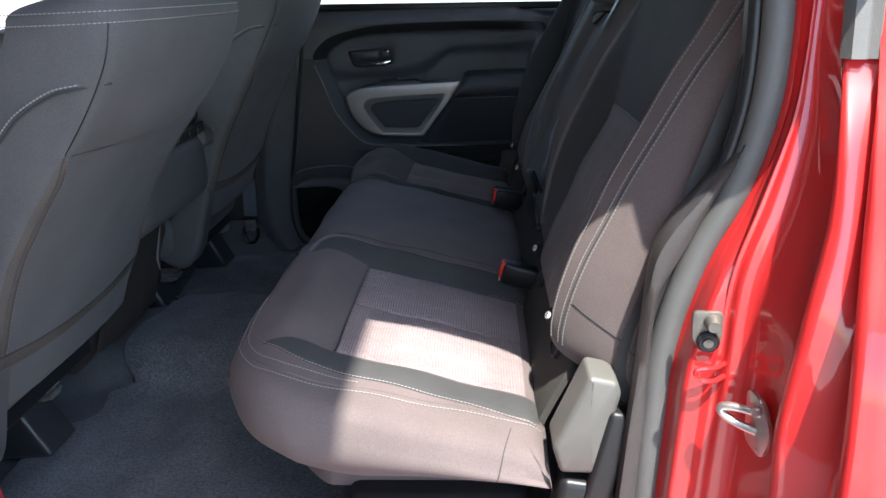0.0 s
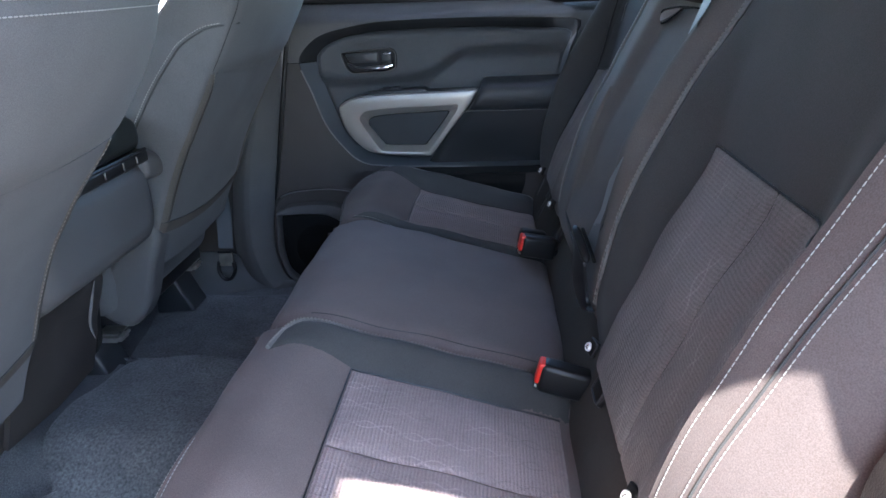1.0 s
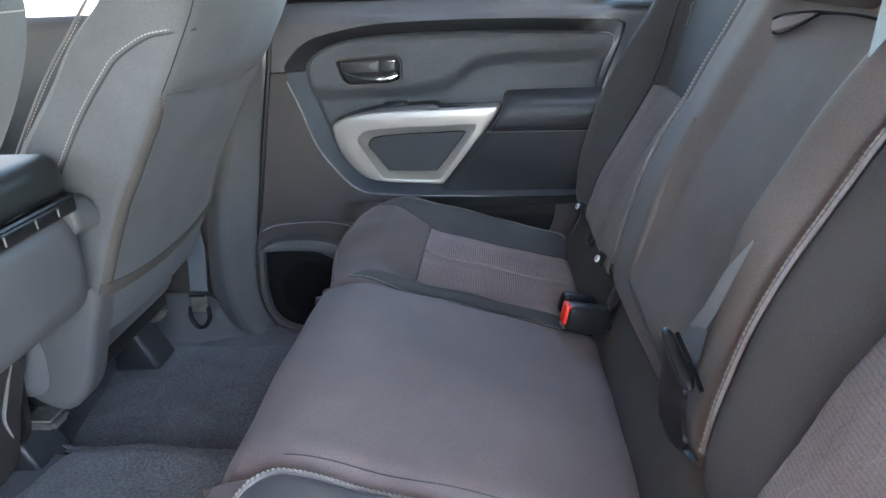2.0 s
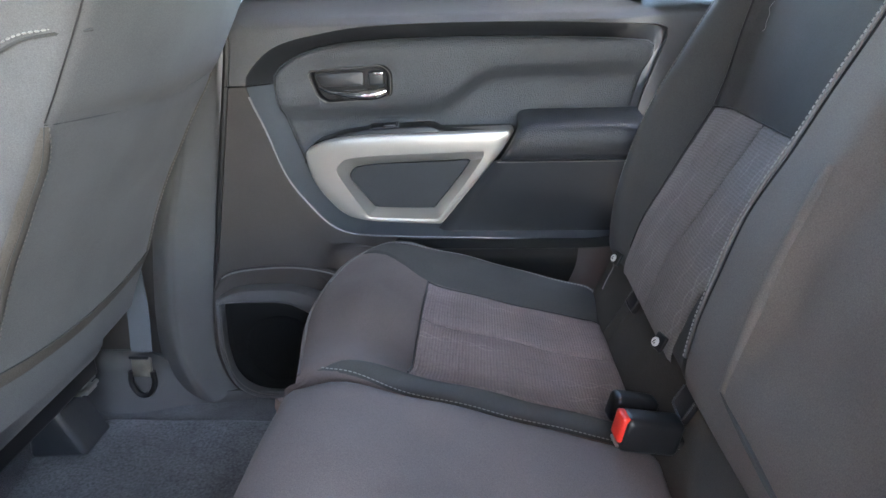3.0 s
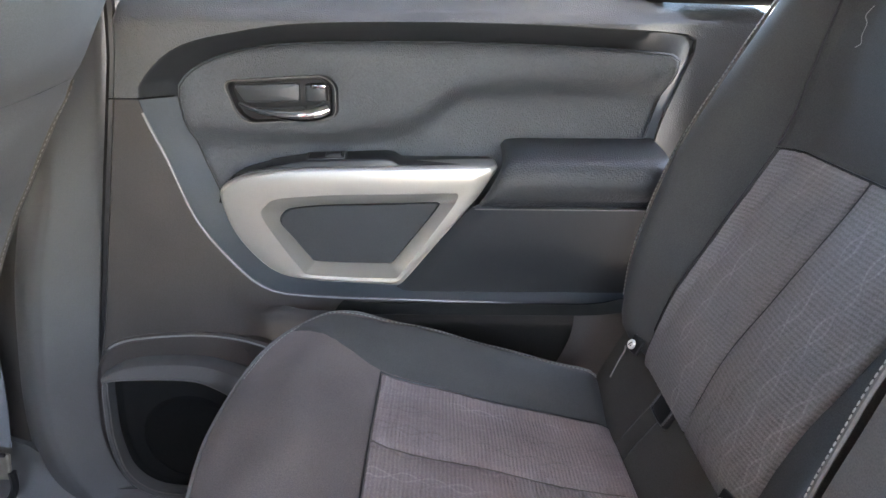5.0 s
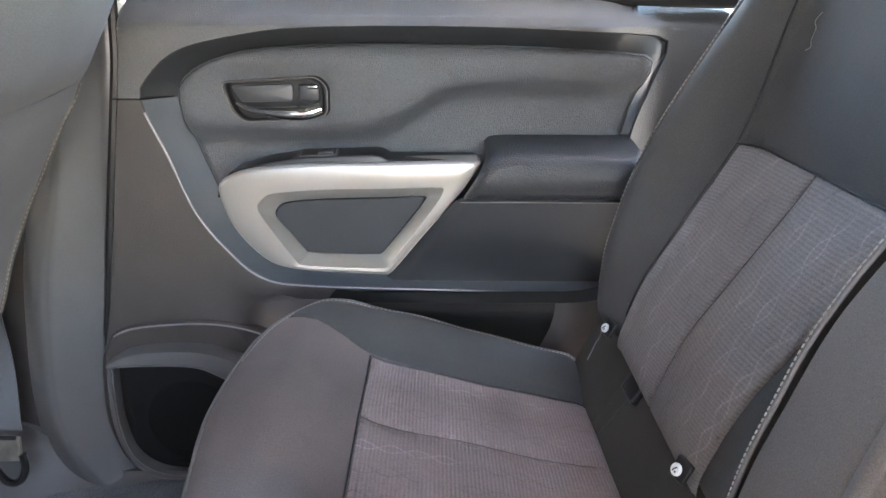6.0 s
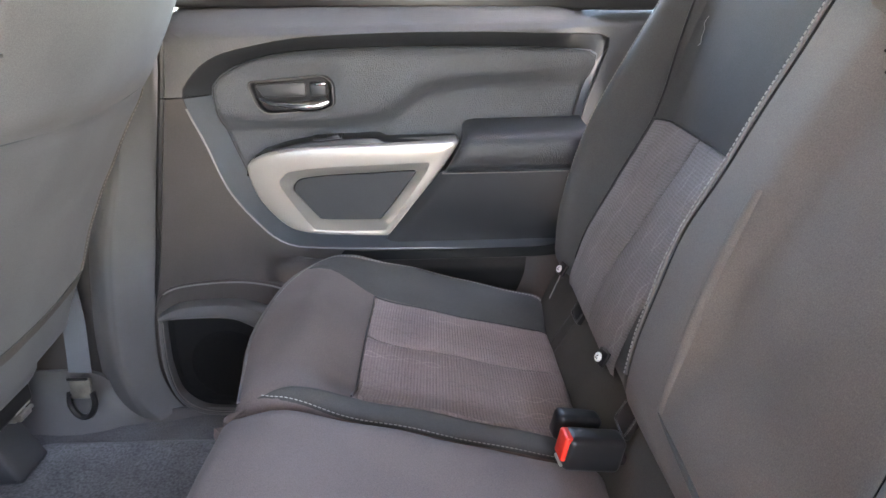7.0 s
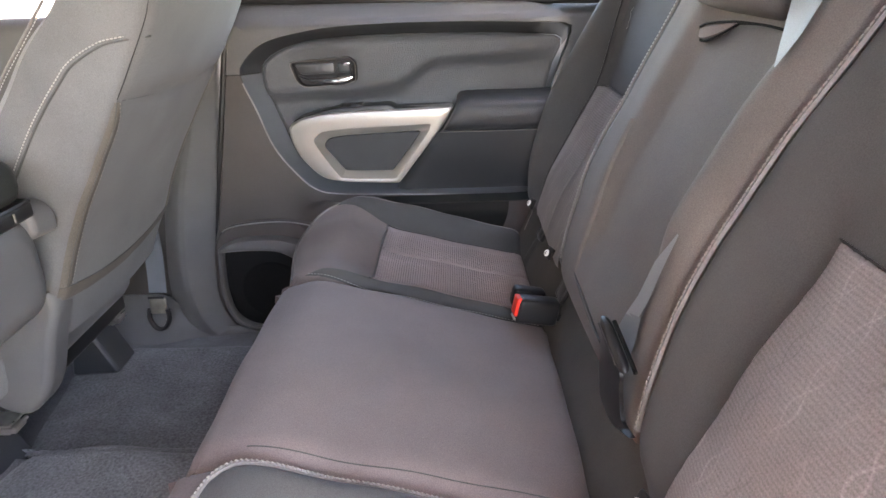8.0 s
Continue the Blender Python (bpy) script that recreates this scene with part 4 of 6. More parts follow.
        for path in (rim, inner_rim):
            row = c.line(path, 80, 0.0008)
            part("stitching", stitching(row, up, 0.0052, 0.0042, 0.0007), THREAD, seat, "pale double stitching")
        pipe = c.line([(x + 0.005, y + 0.009) for x, y in rim], 80, 0.0)
        part("piping", tube(pipe, 0.0018), CLOTH, seat)
        row = c.line([(x, out(x) - 0.001) for x in (-0.400, -0.368, -0.333, -0.27, -0.16, -0.02)], 60, 0.003)
        part("stitching", stitching(row, up, 0.0052, 0.0042, 0.0006), THREAD, seat, "pale bolster stitching")
        row = c.line([(x, seam(x) + 0.001) for x in (-0.411, -0.403, -0.385, -0.366, -0.26, -0.14, -0.02)], 60, 0.0025)
        part("piping", tube(row, 0.0036), PIPING, seat, "grey piping along the inner seam")
        part("stitching", stitching([p + Vector((0, 0.0, 0.0034)) for p in row], (0, 0.2, 1), 0.0052, 0.0036, 0.0017), THREAD_DULL, seat, "pale seam stitching")
        seamline = c.line([(-0.055, -0.662), (-0.062, -0.690), (-0.068, -0.708)], 12, 0.0004) + [Vector((-0.074, -0.7188, 0.243)), Vector((-0.080, -0.7072, 0.230))]
        part("seam", tube(catmull(seamline, 16), 0.0007), CLOTH_DARK, seat)
    return seat


def middle_cushion(seat):
    c = Cushion(-0.187, 0.247, 0)
    seat = part("cushion", c.body(), CLOTH, seat)
    part("piping", tube(c.line([(-0.443, -0.17), (-0.443, 0.23)], 30, -0.004), 0.0020), PIPING, seat, "pale grey front piping")
    fold = c.line([(-0.38, -0.172), (-0.25, -0.170), (-0.10, -0.168), (-0.03, -0.166)], 40, 0.0003)
    part("seam", tube(fold, 0.0007), CLOTH_DARK, seat)
    return seat


# ---- rear bench: backrests ----
EDGE_OUT = {1: ((0.33, 0.016), (0.37, 0.002), (0.40, 0.000), (0.46, 0.004), (0.52, 0.018), (0.58, 0.036), (0.64, 0.063), (0.70, 0.095), (0.765, 0.131), (0.87, 0.190), (0.98, 0.240)),
            -1: ((0.33, 0.026), (0.38, 0.012), (0.43, 0.016), (0.50, 0.036), (0.56, 0.062), (0.61, 0.084), (0.67, 0.115), (0.73, 0.146), (0.78, 0.176), (0.87, 0.222), (0.98, 0.265))}
EDGE_IN = {1: ((0.33, 0.024), (0.38, 0.012), (0.445, 0.019), (0.51, 0.035), (0.575, 0.055), (0.637, 0.087), (0.70, 0.117), (0.765, 0.150), (0.87, 0.200), (0.98, 0.250)),
           -1: ((0.33, 0.030), (0.41, 0.024), (0.47, 0.035), (0.53, 0.049), (0.594, 0.073), (0.655, 0.103), (0.715, 0.134), (0.776, 0.173), (0.87, 0.222), (0.98, 0.265))}
HOLLOW = ((0.33, 0.030), (0.36, 0.018), (0.40, 0.028), (0.45, 0.047), (0.50, 0.076), (0.55, 0.105), (0.60, 0.134), (0.63, 0.148), (0.70, 0.165), (0.78, 0.190), (0.87, 0.225), (0.98, 0.265))


def outboard_face(y, z):
    s = 1 if y > 0 else -1
    o = abs(y)
    inner = 0.262 if s > 0 else 0.185
    lead = 0.300 if s > 0 else 0.262
    x = table(HOLLOW, z) - (0.016 * smooth(0.45, 0.56, z) if s < 0 else 0.0)
    x = lerp(x, table(EDGE_IN[s], z), 1 - smooth(inner, lead, o))
    return lerp(x, table(EDGE_OUT[s], z), smooth(0.575, 0.650, o) if s > 0 else smooth(0.515, 0.585, o))


def middle_face(y, z):
    x = lerp(table(EDGE_IN[-1], z), table(EDGE_IN[1], z), smooth(-0.17, 0.255, y))
    roll = max(smooth(0.055, 0.12, -y), smooth(0.130, 0.178, y) * (1 - 0.08 * smooth(0.185, 0.225, y)))
    x -= 0.021 * math.exp(-((y + 0.112) / 0.040) ** 2) * smooth(0.50, 0.62, z)
    return x + 0.021 * smooth(0.42, 0.52, z) * (1 - roll) * (1 - smooth(0.86, 0.95, z))


def back_body(face, ya, yb, ra, rb, low=0.335, high=0.93, deep=0.13, n=64, rows=44, limit=None):
    """A backrest: its face with rounded sides that run back by deep."""
    loops = []
    for j in range(rows + 1):
        f = j / rows
        z = lerp(low, high, f)
        tuck = 0.045 * (1 - math.sqrt(max(1 - (1 - min((z - low) / 0.05, 1)) ** 2, 0))) + 0.06 * (1 - math.sqrt(max(1 - (1 - min((high - z) / 0.06, 1)) ** 2, 0)))
        back = min(face(ya, z) + deep, limit(z)) if limit else face(ya, z) + deep
        row = [Vector((back, ya, z)), Vector((lerp(face(ya, z), back, 0.5) + tuck * 0.5, ya - 0.001, z))]
        for k in range(n + 1):
            y = lerp(ya, yb, k / n)
            d, r = (y - ya, ra) if y - ya < yb - y else (yb - y, rb)
            drop = r - math.sqrt(max(r * r - (r - min(d, r)) ** 2, 0))
            row.append(Vector((face(y, z) + tuck + drop, y, z)))
        row += [Vector((face(yb, z) + deep * 0.5 + tuck * 0.5, yb + 0.001, z)), Vector((face(yb, z) + deep, yb, z))]
        loops.append(row)
    return loft(loops, True, True, True)


def back_patch(face, z0, z1, lo, hi, nu=36, nv=24, lift=0.0035, puff=0.0):
    def fn(u, v):
        z = lerp(z0, z1, u)
        y = lerp(lo(z), hi(z), v)
        e = min(u * (z1 - z0), (1 - u) * (z1 - z0), v * abs(hi(z) - lo(z)), (1 - v) * abs(hi(z) - lo(z)))
        return (face(y, z) - lift * smooth(-0.004, 0.006, e) + 0.0015 * (1 - smooth(0, 0.003, e)) - puff * smooth(0, 0.05, e) + (quilt_groove(z, y) if puff else 0), y, z)
    return sheet(fn, nu, nv)


def label_tag(at):
    """A child-seat anchor button on a cloth loop."""
    t = thing("anchor_tag", at, "round white child-seat anchor button sewn at the seat crease", "seat tag", "anchor tags")
    n = Vector((-0.86, -0.25, 0.45)).normalized()
    part("button", lathe(((0.0, 0.003), (0.0050, 0.003), (0.0060, 0.0018), (0.0060, 0.0), (0.0, -0.001)), at, n, 20), WHITE_TAG, t, "white button")
    a = Vector(at) + n * 0.0032
    s = n.cross(Vector((0, 0, 1))).normalized()
    u = s.cross(n)
    part("pictogram", merged(tube([a + u * 0.003 - s * 0.0015, a + s * 0.0008, a - u * 0.0024 + s * 0.0015], 0.0006), tube([a - u * 0.0024 - s * 0.0022, a - u * 0.0008 - s * 0.0015], 0.0008)),
         PLASTIC_BLACK, t, "small dark seat symbol")
    m = Matrix((n, s, u)).transposed().to_4x4()
    part("cloth_loop", rbox(Vector(at) - n * 0.0055 + u * 0.001, (0.005, 0.020, 0.021), 0.0015, m), PLASTIC_BLACK, t, "black cloth loop")
    return t


SIDE_LIMIT = lambda z: table(((0.33, 0.12), (0.40, 0.130), (0.50, 0.155), (0.60, 0.178), (0.67, 0.186), (0.75, 0.193), (0.81, 0.205), (0.92, 0.250), (1.0, 0.30)), z)


def outboard_back(side, back):
    s = side
    ya, yb = (0.257, 0.705) if s > 0 else (-0.695, -0.170)
    back = part("backrest", back_body(outboard_face, ya, yb, 0.022 if s > 0 else 0.125, 0.05 if s > 0 else 0.022, limit=None if s > 0 else SIDE_LIMIT), CLOTH_DARK, back, "charcoal cloth backrest")
    for a, b in ((0.326, 0.460), (0.462, 0.596)) if s > 0 else ((0.266, 0.440), (0.442, 0.584)):
        if s > 0:
            lo, hi = (lambda z, a=a: a), (lambda z, b=b: b)
        else:
            lo, hi = (lambda z, b=b: -b), (lambda z, a=a: -a)
        part("corded_insert", back_patch(outboard_face, 0.353, 0.620 if s > 0 else 0.642, lo, hi, 100, 70, 0.0035, 0.005), CLOTH_RIB_UP, back, "corded grey insert panel")
    y0, y1, top = (0.3245, 0.5975, 0.6212) if s > 0 else (-0.585, -0.265, 0.6432)
    far = y1 if s > 0 else y0
    border = [Vector((outboard_face(far, z) - 0.0008, far, z)) for z in [lerp(0.40, top - 0.003, k / 24) for k in range(25)]]
    border += [Vector((outboard_face(y, top) - 0.0008, y, top)) for y in [lerp(far, y0 + y1 - far, k / 24) for k in range(25)]]
    part("seam", tube(border, 0.0012, 6), PLASTIC_BLACK, back)
    n = Vector((-0.9, 0, 0.35))
    zz = [0.40 + 0.05 * k for k in range(10)]
    inner_y = (0.262 if s > 0 else -0.176)
    row = [Vector((outboard_face(inner_y, z) + 0.002, inner_y, z)) for z in zz]
    if s > 0:
        part("piping", tube(catmull(row, 50), 0.0022), PIPING, back, "pale piping")
        part("stitching", stitching([p + Vector((-0.0024, 0.0008, 0)) for p in row], n, 0.0055, 0.0042, 0.0008), THREAD, back, "pale seam stitching")
        edge = [Vector((outboard_face(0.698, z) + 0.012, 0.698, z)) for z in zz]
        part("piping", tube(catmull(edge, 50), 0.0024), PIPING, back, "pale piping on the outer edge")
        part("stitching", stitching(catmull([p + Vector((-0.0022, -0.0022, 0)) for p in edge], 60), (-0.7, -0.7, 0.2), 0.0060, 0.0046, 0.0008), THREAD, back, "pale stitching on the outer edge")
        run = ((0.622, 0.5975), (0.654, 0.5975), (0.701, 0.600), (0.762, 0.606), (0.86, 0.617))
        seam = [Vector((outboard_face(table(run, z), z) - 0.0010, table(run, z) - 0.0012, z)) for z in [0.624 + 0.038 * k for k in range(7)]]
        part("seam", tube(catmull(seam, 30), 0.0016), PLASTIC_BLACK, back)
        # the flat upper panel between the seams
        lint = [Vector((outboard_face(y, z) - 0.0035, y, z)) for y, z in ((0.576, 0.764), (0.580, 0.755), (0.573, 0.748), (0.571, 0.737), (0.566, 0.730), (0.572, 0.726))]
        part("stray_thread", tube(catmull(lint, 30), 0.0004), THREAD, back, "pale stray thread on the cloth")
        part("upper_panel", back_patch(outboard_face, 0.622, 0.90, lambda z: 0.290, lambda z: 0.596, 20, 16, 0.002), CLOTH_DARK, back)
    else:
        part("piping", tube(catmull(row, 50), 0.0034), PIPING, back, "thick grey piping")
        part("stitching", stitching([p + Vector((-0.0036, -0.0005, 0.001)) for p in row], n, 0.0060, 0.0050, 0.0013), THREAD_DULL, back, "pale seam stitching")
        # side wall in brown-grey cloth, with its three rows of stitching
        def wall(u, v):
            z = lerp(0.365, 0.92, u)
            front = outboard_face(-0.60, z) - 0.010
            if v < 0.70:
                d = 0.108 * math.sin(v / 0.70 * math.pi / 2)
                y = -0.588 - d
                x = front + 0.26 * d + 4.8 * d * d
            else:
                y = -0.6965
                x = lerp(front + 0.0841, max(SIDE_LIMIT(z), front + 0.086), (v - 0.70) / 0.30)
            x += 0.045 * (1 - math.sqrt(max(1 - (1 - min((z - 0.335) / 0.05, 1)) ** 2, 0)))
            return (x, y - 0.0015, z)
        part("side_panel", sheet(wall, 40, 40), CLOTH, back, "brown-grey cloth side panel")
        for v0, v1 in ((0.03, 0.03), (0.10, 0.165), (0.14, 0.205)):
            row = [Vector(wall(u / 30, lerp(v0, v1, u / 30))) + Vector((-0.0006, -0.0006, 0.0004)) for u in range(1, 30)]
            part("stitching", stitching(row, (-0.8, -0.4, 0.3), 0.0052, 0.0042, 0.0006), THREAD, back, "pale stitching along the bolster")
        groove = [Vector(wall(u / 30, lerp(0.12, 0.185, u / 30))) + Vector((-0.0004, -0.0004, 0.0)) for u in range(1, 30)]
        part("seam", tube(groove, 0.0012), CLOTH_DARK, back)
        hem = [Vector(wall(lerp(0.15, 0.06, k / 20), lerp(0.16, 0.97, k / 20))) + Vector((-0.0003, -0.0003, 0)) for k in range(21)]
        part("seam", tube(hem, 0.0008), CLOTH_DARK, back)
    return back


def middle_back(back):
    back = part("backrest", back_body(middle_face, -0.168, 0.2585, 0.02, 0.009, high=0.86), CLOTH_BACK, back)
    row = [Vector((middle_face(-0.072, z) - 0.0002, -0.072, z)) for z in [0.44 + 0.04 * k for k in range(10)]]
    part("seam", tube(catmull(row, 40), 0.0010), PLASTIC_BLACK, back)
    # the folded lower edge of the cover, its shadow drawn as a charcoal tube, and the soft ridge that runs up from its
    # end
    fold = [(middle_face(y, z) - 0.0012, y, z) for y, z in ((0.158, 0.424), (0.135, 0.421), (0.085, 0.416), (0.035, 0.410), (-0.010, 0.407), (-0.060, 0.402))]
    part("fold", tube(catmull(fold, 40), lambda f: 0.0006 + 0.0026 * math.sin(math.pi * min(f * 1.2, 1.0))), CLOTH_DARK, back, "charcoal line for the shadow along the cover's fold")
    ridge = [(middle_face(y, z) + 0.0052, y, z) for y, z in ((0.157, 0.424), (0.161, 0.450), (0.166, 0.490), (0.168, 0.530), (0.172, 0.590), (0.182, 0.640))]
    part("ridge", tube(catmull(ridge, 50), 0.0078, 12), CLOTH_BACK, back, "soft ridge along the cover")
    tab = catmull([(0.166, 0.176, 0.7545), (0.160, 0.150, 0.7555), (0.158, 0.122, 0.7590), (0.162, 0.092, 0.7650), (0.168, 0.066, 0.7720)], 24)
    part("pull_strap", loft([[p + Vector((0.004, 0, 0.5 * w)), p + Vector((-0.002, 0, 0.3 * w)), p + Vector((-0.003, 0, -0.3 * w)), p + Vector((0.003, 0, -0.5 * w))] for p, w in ((p, 0.004 + 0.016 * math.sin(math.pi * min(0.08 + 0.9 * k / 23, 1.0))) for k, p in enumerate(tab))], True, True, True), CLOTH, back, "folded cloth pull strap")
    for rise in (0.5, -0.5):
        strand = [p + Vector((-0.001, 0, rise * (0.004 + 0.016 * math.sin(math.pi * min(0.08 + 0.9 * k / 23, 1.0))))) for k, p in enumerate(tab)]
        part("strap_edge", tube(strand + catmull([(0.170, 0.060, 0.7735 + 0.002 * rise), (0.176, 0.020, 0.7745), (0.180, -0.020, 0.7730), (0.188, -0.060, 0.768)], 12), 0.0015, 6), MESH_BLACK, back, "black edge of the strap")
    return back


def middle_headrest():
    h = thing("head_restraint", (0.19, 0.09, 0.775), "low dark unseen cloth head restraint that shades the rear backs above the middle seat back", "headrest")
    part("pad", rbox((0.222, 0.090, 0.868), (0.10, 0.230, 0.19), 0.030, Matrix.Rotation(radians(22), 4, "Y"), 5), CLOTH_BACK, h)
    return h


for side, y in ((1, 0.46), (-1, -0.45)):
    place = thing("rear_bench_seat", (-0.15, y, 0.165), "brown-grey and charcoal cloth rear seat with corded inserts", "car seat", "rear outer seats")
    outboard_cushion(side, place)
    outboard_back(side, place)
place = thing("rear_bench_seat", (-0.15, 0.03, 0.165), "smooth brown-grey cloth middle seat between the two outer rear seats", "car seat")
middle_cushion(place)
middle_back(place)
middle_headrest()
label_tag((-0.002, 0.600, 0.380))
label_tag((0.000, 0.332, 0.380))
label_tag((0.006, -0.257, 0.380))
label_tag((0.006, -0.523, 0.378))


def buckle(at, turn, tilt):
    """A seat-belt buckle with a red release button."""
    b = thing("belt_buckle", at, "black seat-belt buckle with a red release button lying on the cushion", "seat belt buckle", "rear belt buckles")
    m = Matrix.Rotation(radians(turn), 4, "Z") @ Matrix.Rotation(radians(tilt), 4, "Y")
    part("housing", rbox(at, (0.070, 0.030, 0.044), 0.008, m, 4), PLASTIC_BLACK, b)
    part("release_button", rbox(Vector(at) + m @ Vector((-0.0340, 0, 0.005)), (0.010, 0.023, 0.032), 0.003, m), RED_BUTTON, b, "red release button")
    part("slot", rbox(Vector(at) + m @ Vector((-0.0352, 0, -0.016)), (0.004, 0.020, 0.004), 0.001, m), STEEL, b, "steel rim of the slot")
    part("stalk", rbox(Vector(at) + m @ Vector((0.055, 0, -0.006)), (0.05, 0.026, 0.012), 0.004, m), PLASTIC_BLACK, b)
    return b


def buckles():
    buckle((-0.030, 0.222, 0.328), 8, 12)
    buckle((-0.022, -0.238, 0.318), -6, 14)
    # the plain second buckle that lies behind the far one
    b = thing("belt_buckle", (-0.03, 0.27, 0.33), "plain black seat-belt buckle lying behind another", "seat belt buckle", "rear belt buckles")
    part("housing", rbox((-0.040, 0.264, 0.330), (0.056, 0.026, 0.036), 0.008, Matrix.Rotation(radians(8), 4, "Z") @ Matrix.Rotation(radians(14), 4, "Y"), 4), PLASTIC_BLACK, b)


buckles()


def middle_belt():
    t = thing("middle_seat_belt", (0.02, -0.16, 0.38), "pale grey belt webbing with a black tongue between two seat backs", "seat belt")
    part("webbing", loft([[(0.057, -0.138, 0.600), (0.057, -0.141, 0.599)], [(0.044, -0.119, 0.563), (0.048, -0.136, 0.566)], [(0.040, -0.086, 0.508), (0.040, -0.121, 0.518)], [(0.031, -0.076, 0.481), (0.035, -0.108, 0.490)]], False), WEBBING, t, "pale webbing showing between the backs")
    # same webbing; the darker grey paints the shade on its lower fold
    part("lower_webbing", loft([[(0.032, -0.076, 0.483), (0.036, -0.116, 0.497)], [(0.025, -0.068, 0.458), (0.031, -0.119, 0.468)], [(0.021, -0.070, 0.440), (0.027, -0.117, 0.446)]], False), WEBBING_DARK, t, "lower fold of the webbing, in darker grey for its shade")
    part("webbing", loft([[(0.230, -0.054, 0.880), (0.223, -0.125, 0.880)], [(0.170, -0.054, 0.803), (0.163, -0.125, 0.806)], [(0.152, -0.085, 0.777), (0.147, -0.128, 0.777)], [(0.130, -0.125, 0.751), (0.130, -0.127, 0.751)]], False), WEBBING, t, "pale webbing showing between the backs")
    bar = [Vector(p) for p in ((0.002, -0.088, 0.484), (0.004, -0.094, 0.481), (0.008, -0.120, 0.471), (0.012, -0.145, 0.460), (0.0135, -0.156, 0.455))]
    tongue = part("tongue", tube(catmull(bar, 24), lambda f: 0.0068 * math.sqrt(max(1 - (abs(f - 0.5) * 2) ** 6, 0.08)), 14), PLASTIC_BLACK, t, "black belt tongue")
    part("tongue_edge", tube([p + Vector((-0.0052, 0.0022, -0.0032)) for p in bar[1:4]], 0.0016), PLASTIC_FOOT, tongue, "worn edge of the tongue")
    # black tube drawn in place of the shadow behind the tongue
    part("shadow_gap", tube([p + Vector((0.0095, -0.003, 0.002)) for p in bar[1:]], 0.0026), MESH_BLACK, tongue, "black line for the shadow behind the tongue")
    # black strap that hangs from the tongue, narrow at its foot
    left = catmull([(0.001, -0.086, 0.470), (0.001, -0.094, 0.445), (0.0, -0.099, 0.423), (0.003, -0.094, 0.398), (0.007, -0.089, 0.377), (0.013, -0.119, 0.366), (0.020, -0.169, 0.384)], 30)
    right = catmull([(0.010, -0.138, 0.462), (0.009, -0.148, 0.455), (0.009, -0.152, 0.447), (0.011, -0.146, 0.432), (0.013, -0.142, 0.418), (0.017, -0.145, 0.388), (0.021, -0.172, 0.387)], 30)
    strap = [[p, p.lerp(q, 0.5) + Vector((-0.003, 0, 0.001)), q, q + Vector((0.004, 0, 0)), p + Vector((0.004, 0, 0))] for p, q in zip(left, right)]
    part("lower_strap", loft(strap, True, True, True), PLASTIC_BLACK, t, "glossy black lower strap", 50)


middle_belt()


def crease():
    """The cloth that closes the gap between cushions and backs, with its anchor slots."""
    t = thing("seat_crease_cloth", (0.0, 0.0, 0.20), "dark cloth filling the gap between seat cushion and seat back", "seat cloth")
    def fn(u, v):
        y = lerp(-0.625, 0.70, v)
        x = lerp(-0.020, 0.040, u)
        return (x, y, 0.255 + 0.128 * u ** 0.9 + 0.002 * math.sin(y * 21) * math.sin(u * math.pi))
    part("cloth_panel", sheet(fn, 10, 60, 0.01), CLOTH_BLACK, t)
    # seams that join the lengths of cloth
    for y in (0.565, 0.535):
        row = [Vector(fn(u / 12, (y + 0.625 - 0.025 * u / 12) / 1.325)) + Vector((0, 0, 0.0006)) for u in range(0, 13)]
        part("seam", tube(row, 0.0010), CLOTH_DARK, t)
    cord = [Vector((x - 0.0016, y, z + 0.001)) for x, y, z in ((0.0145, 0.672, 0.337), (0.013, 0.668, 0.331), (0.007, 0.667, 0.318), (-0.004, 0.661, 0.295))]
    part("seam_cord", tube(catmull(cord, 20), 0.0011), PIPING, t, "pale cord sewn along the cloth edge")
    # black guides for child-seat anchors, let into the cloth
    tilt = Matrix.Rotation(radians(-63), 4, "Y")
    for y in (0.520, 0.252, -0.30, -0.55):
        at = Vector((0.0195, y, 0.345))
        guide = part("anchor_slot", rbox(at, (0.034, 0.042, 0.010), 0.004, tilt, 3), PLASTIC_BLACK, t, "black anchor guide")
        lip = [at + tilt @ Vector((q[0], q[1], 0.0052)) for q in ((0.012, 0.0185, 0), (-0.010, 0.0185, 0), (-0.0145, 0.014, 0), (-0.0145, -0.014, 0), (-0.010, -0.0185, 0), (0.012, -0.0185, 0))]
        part("guide_lip", tube(catmull(lip, 30), 0.0016), VINYL, guide, "shiny lip of the guide")


crease()


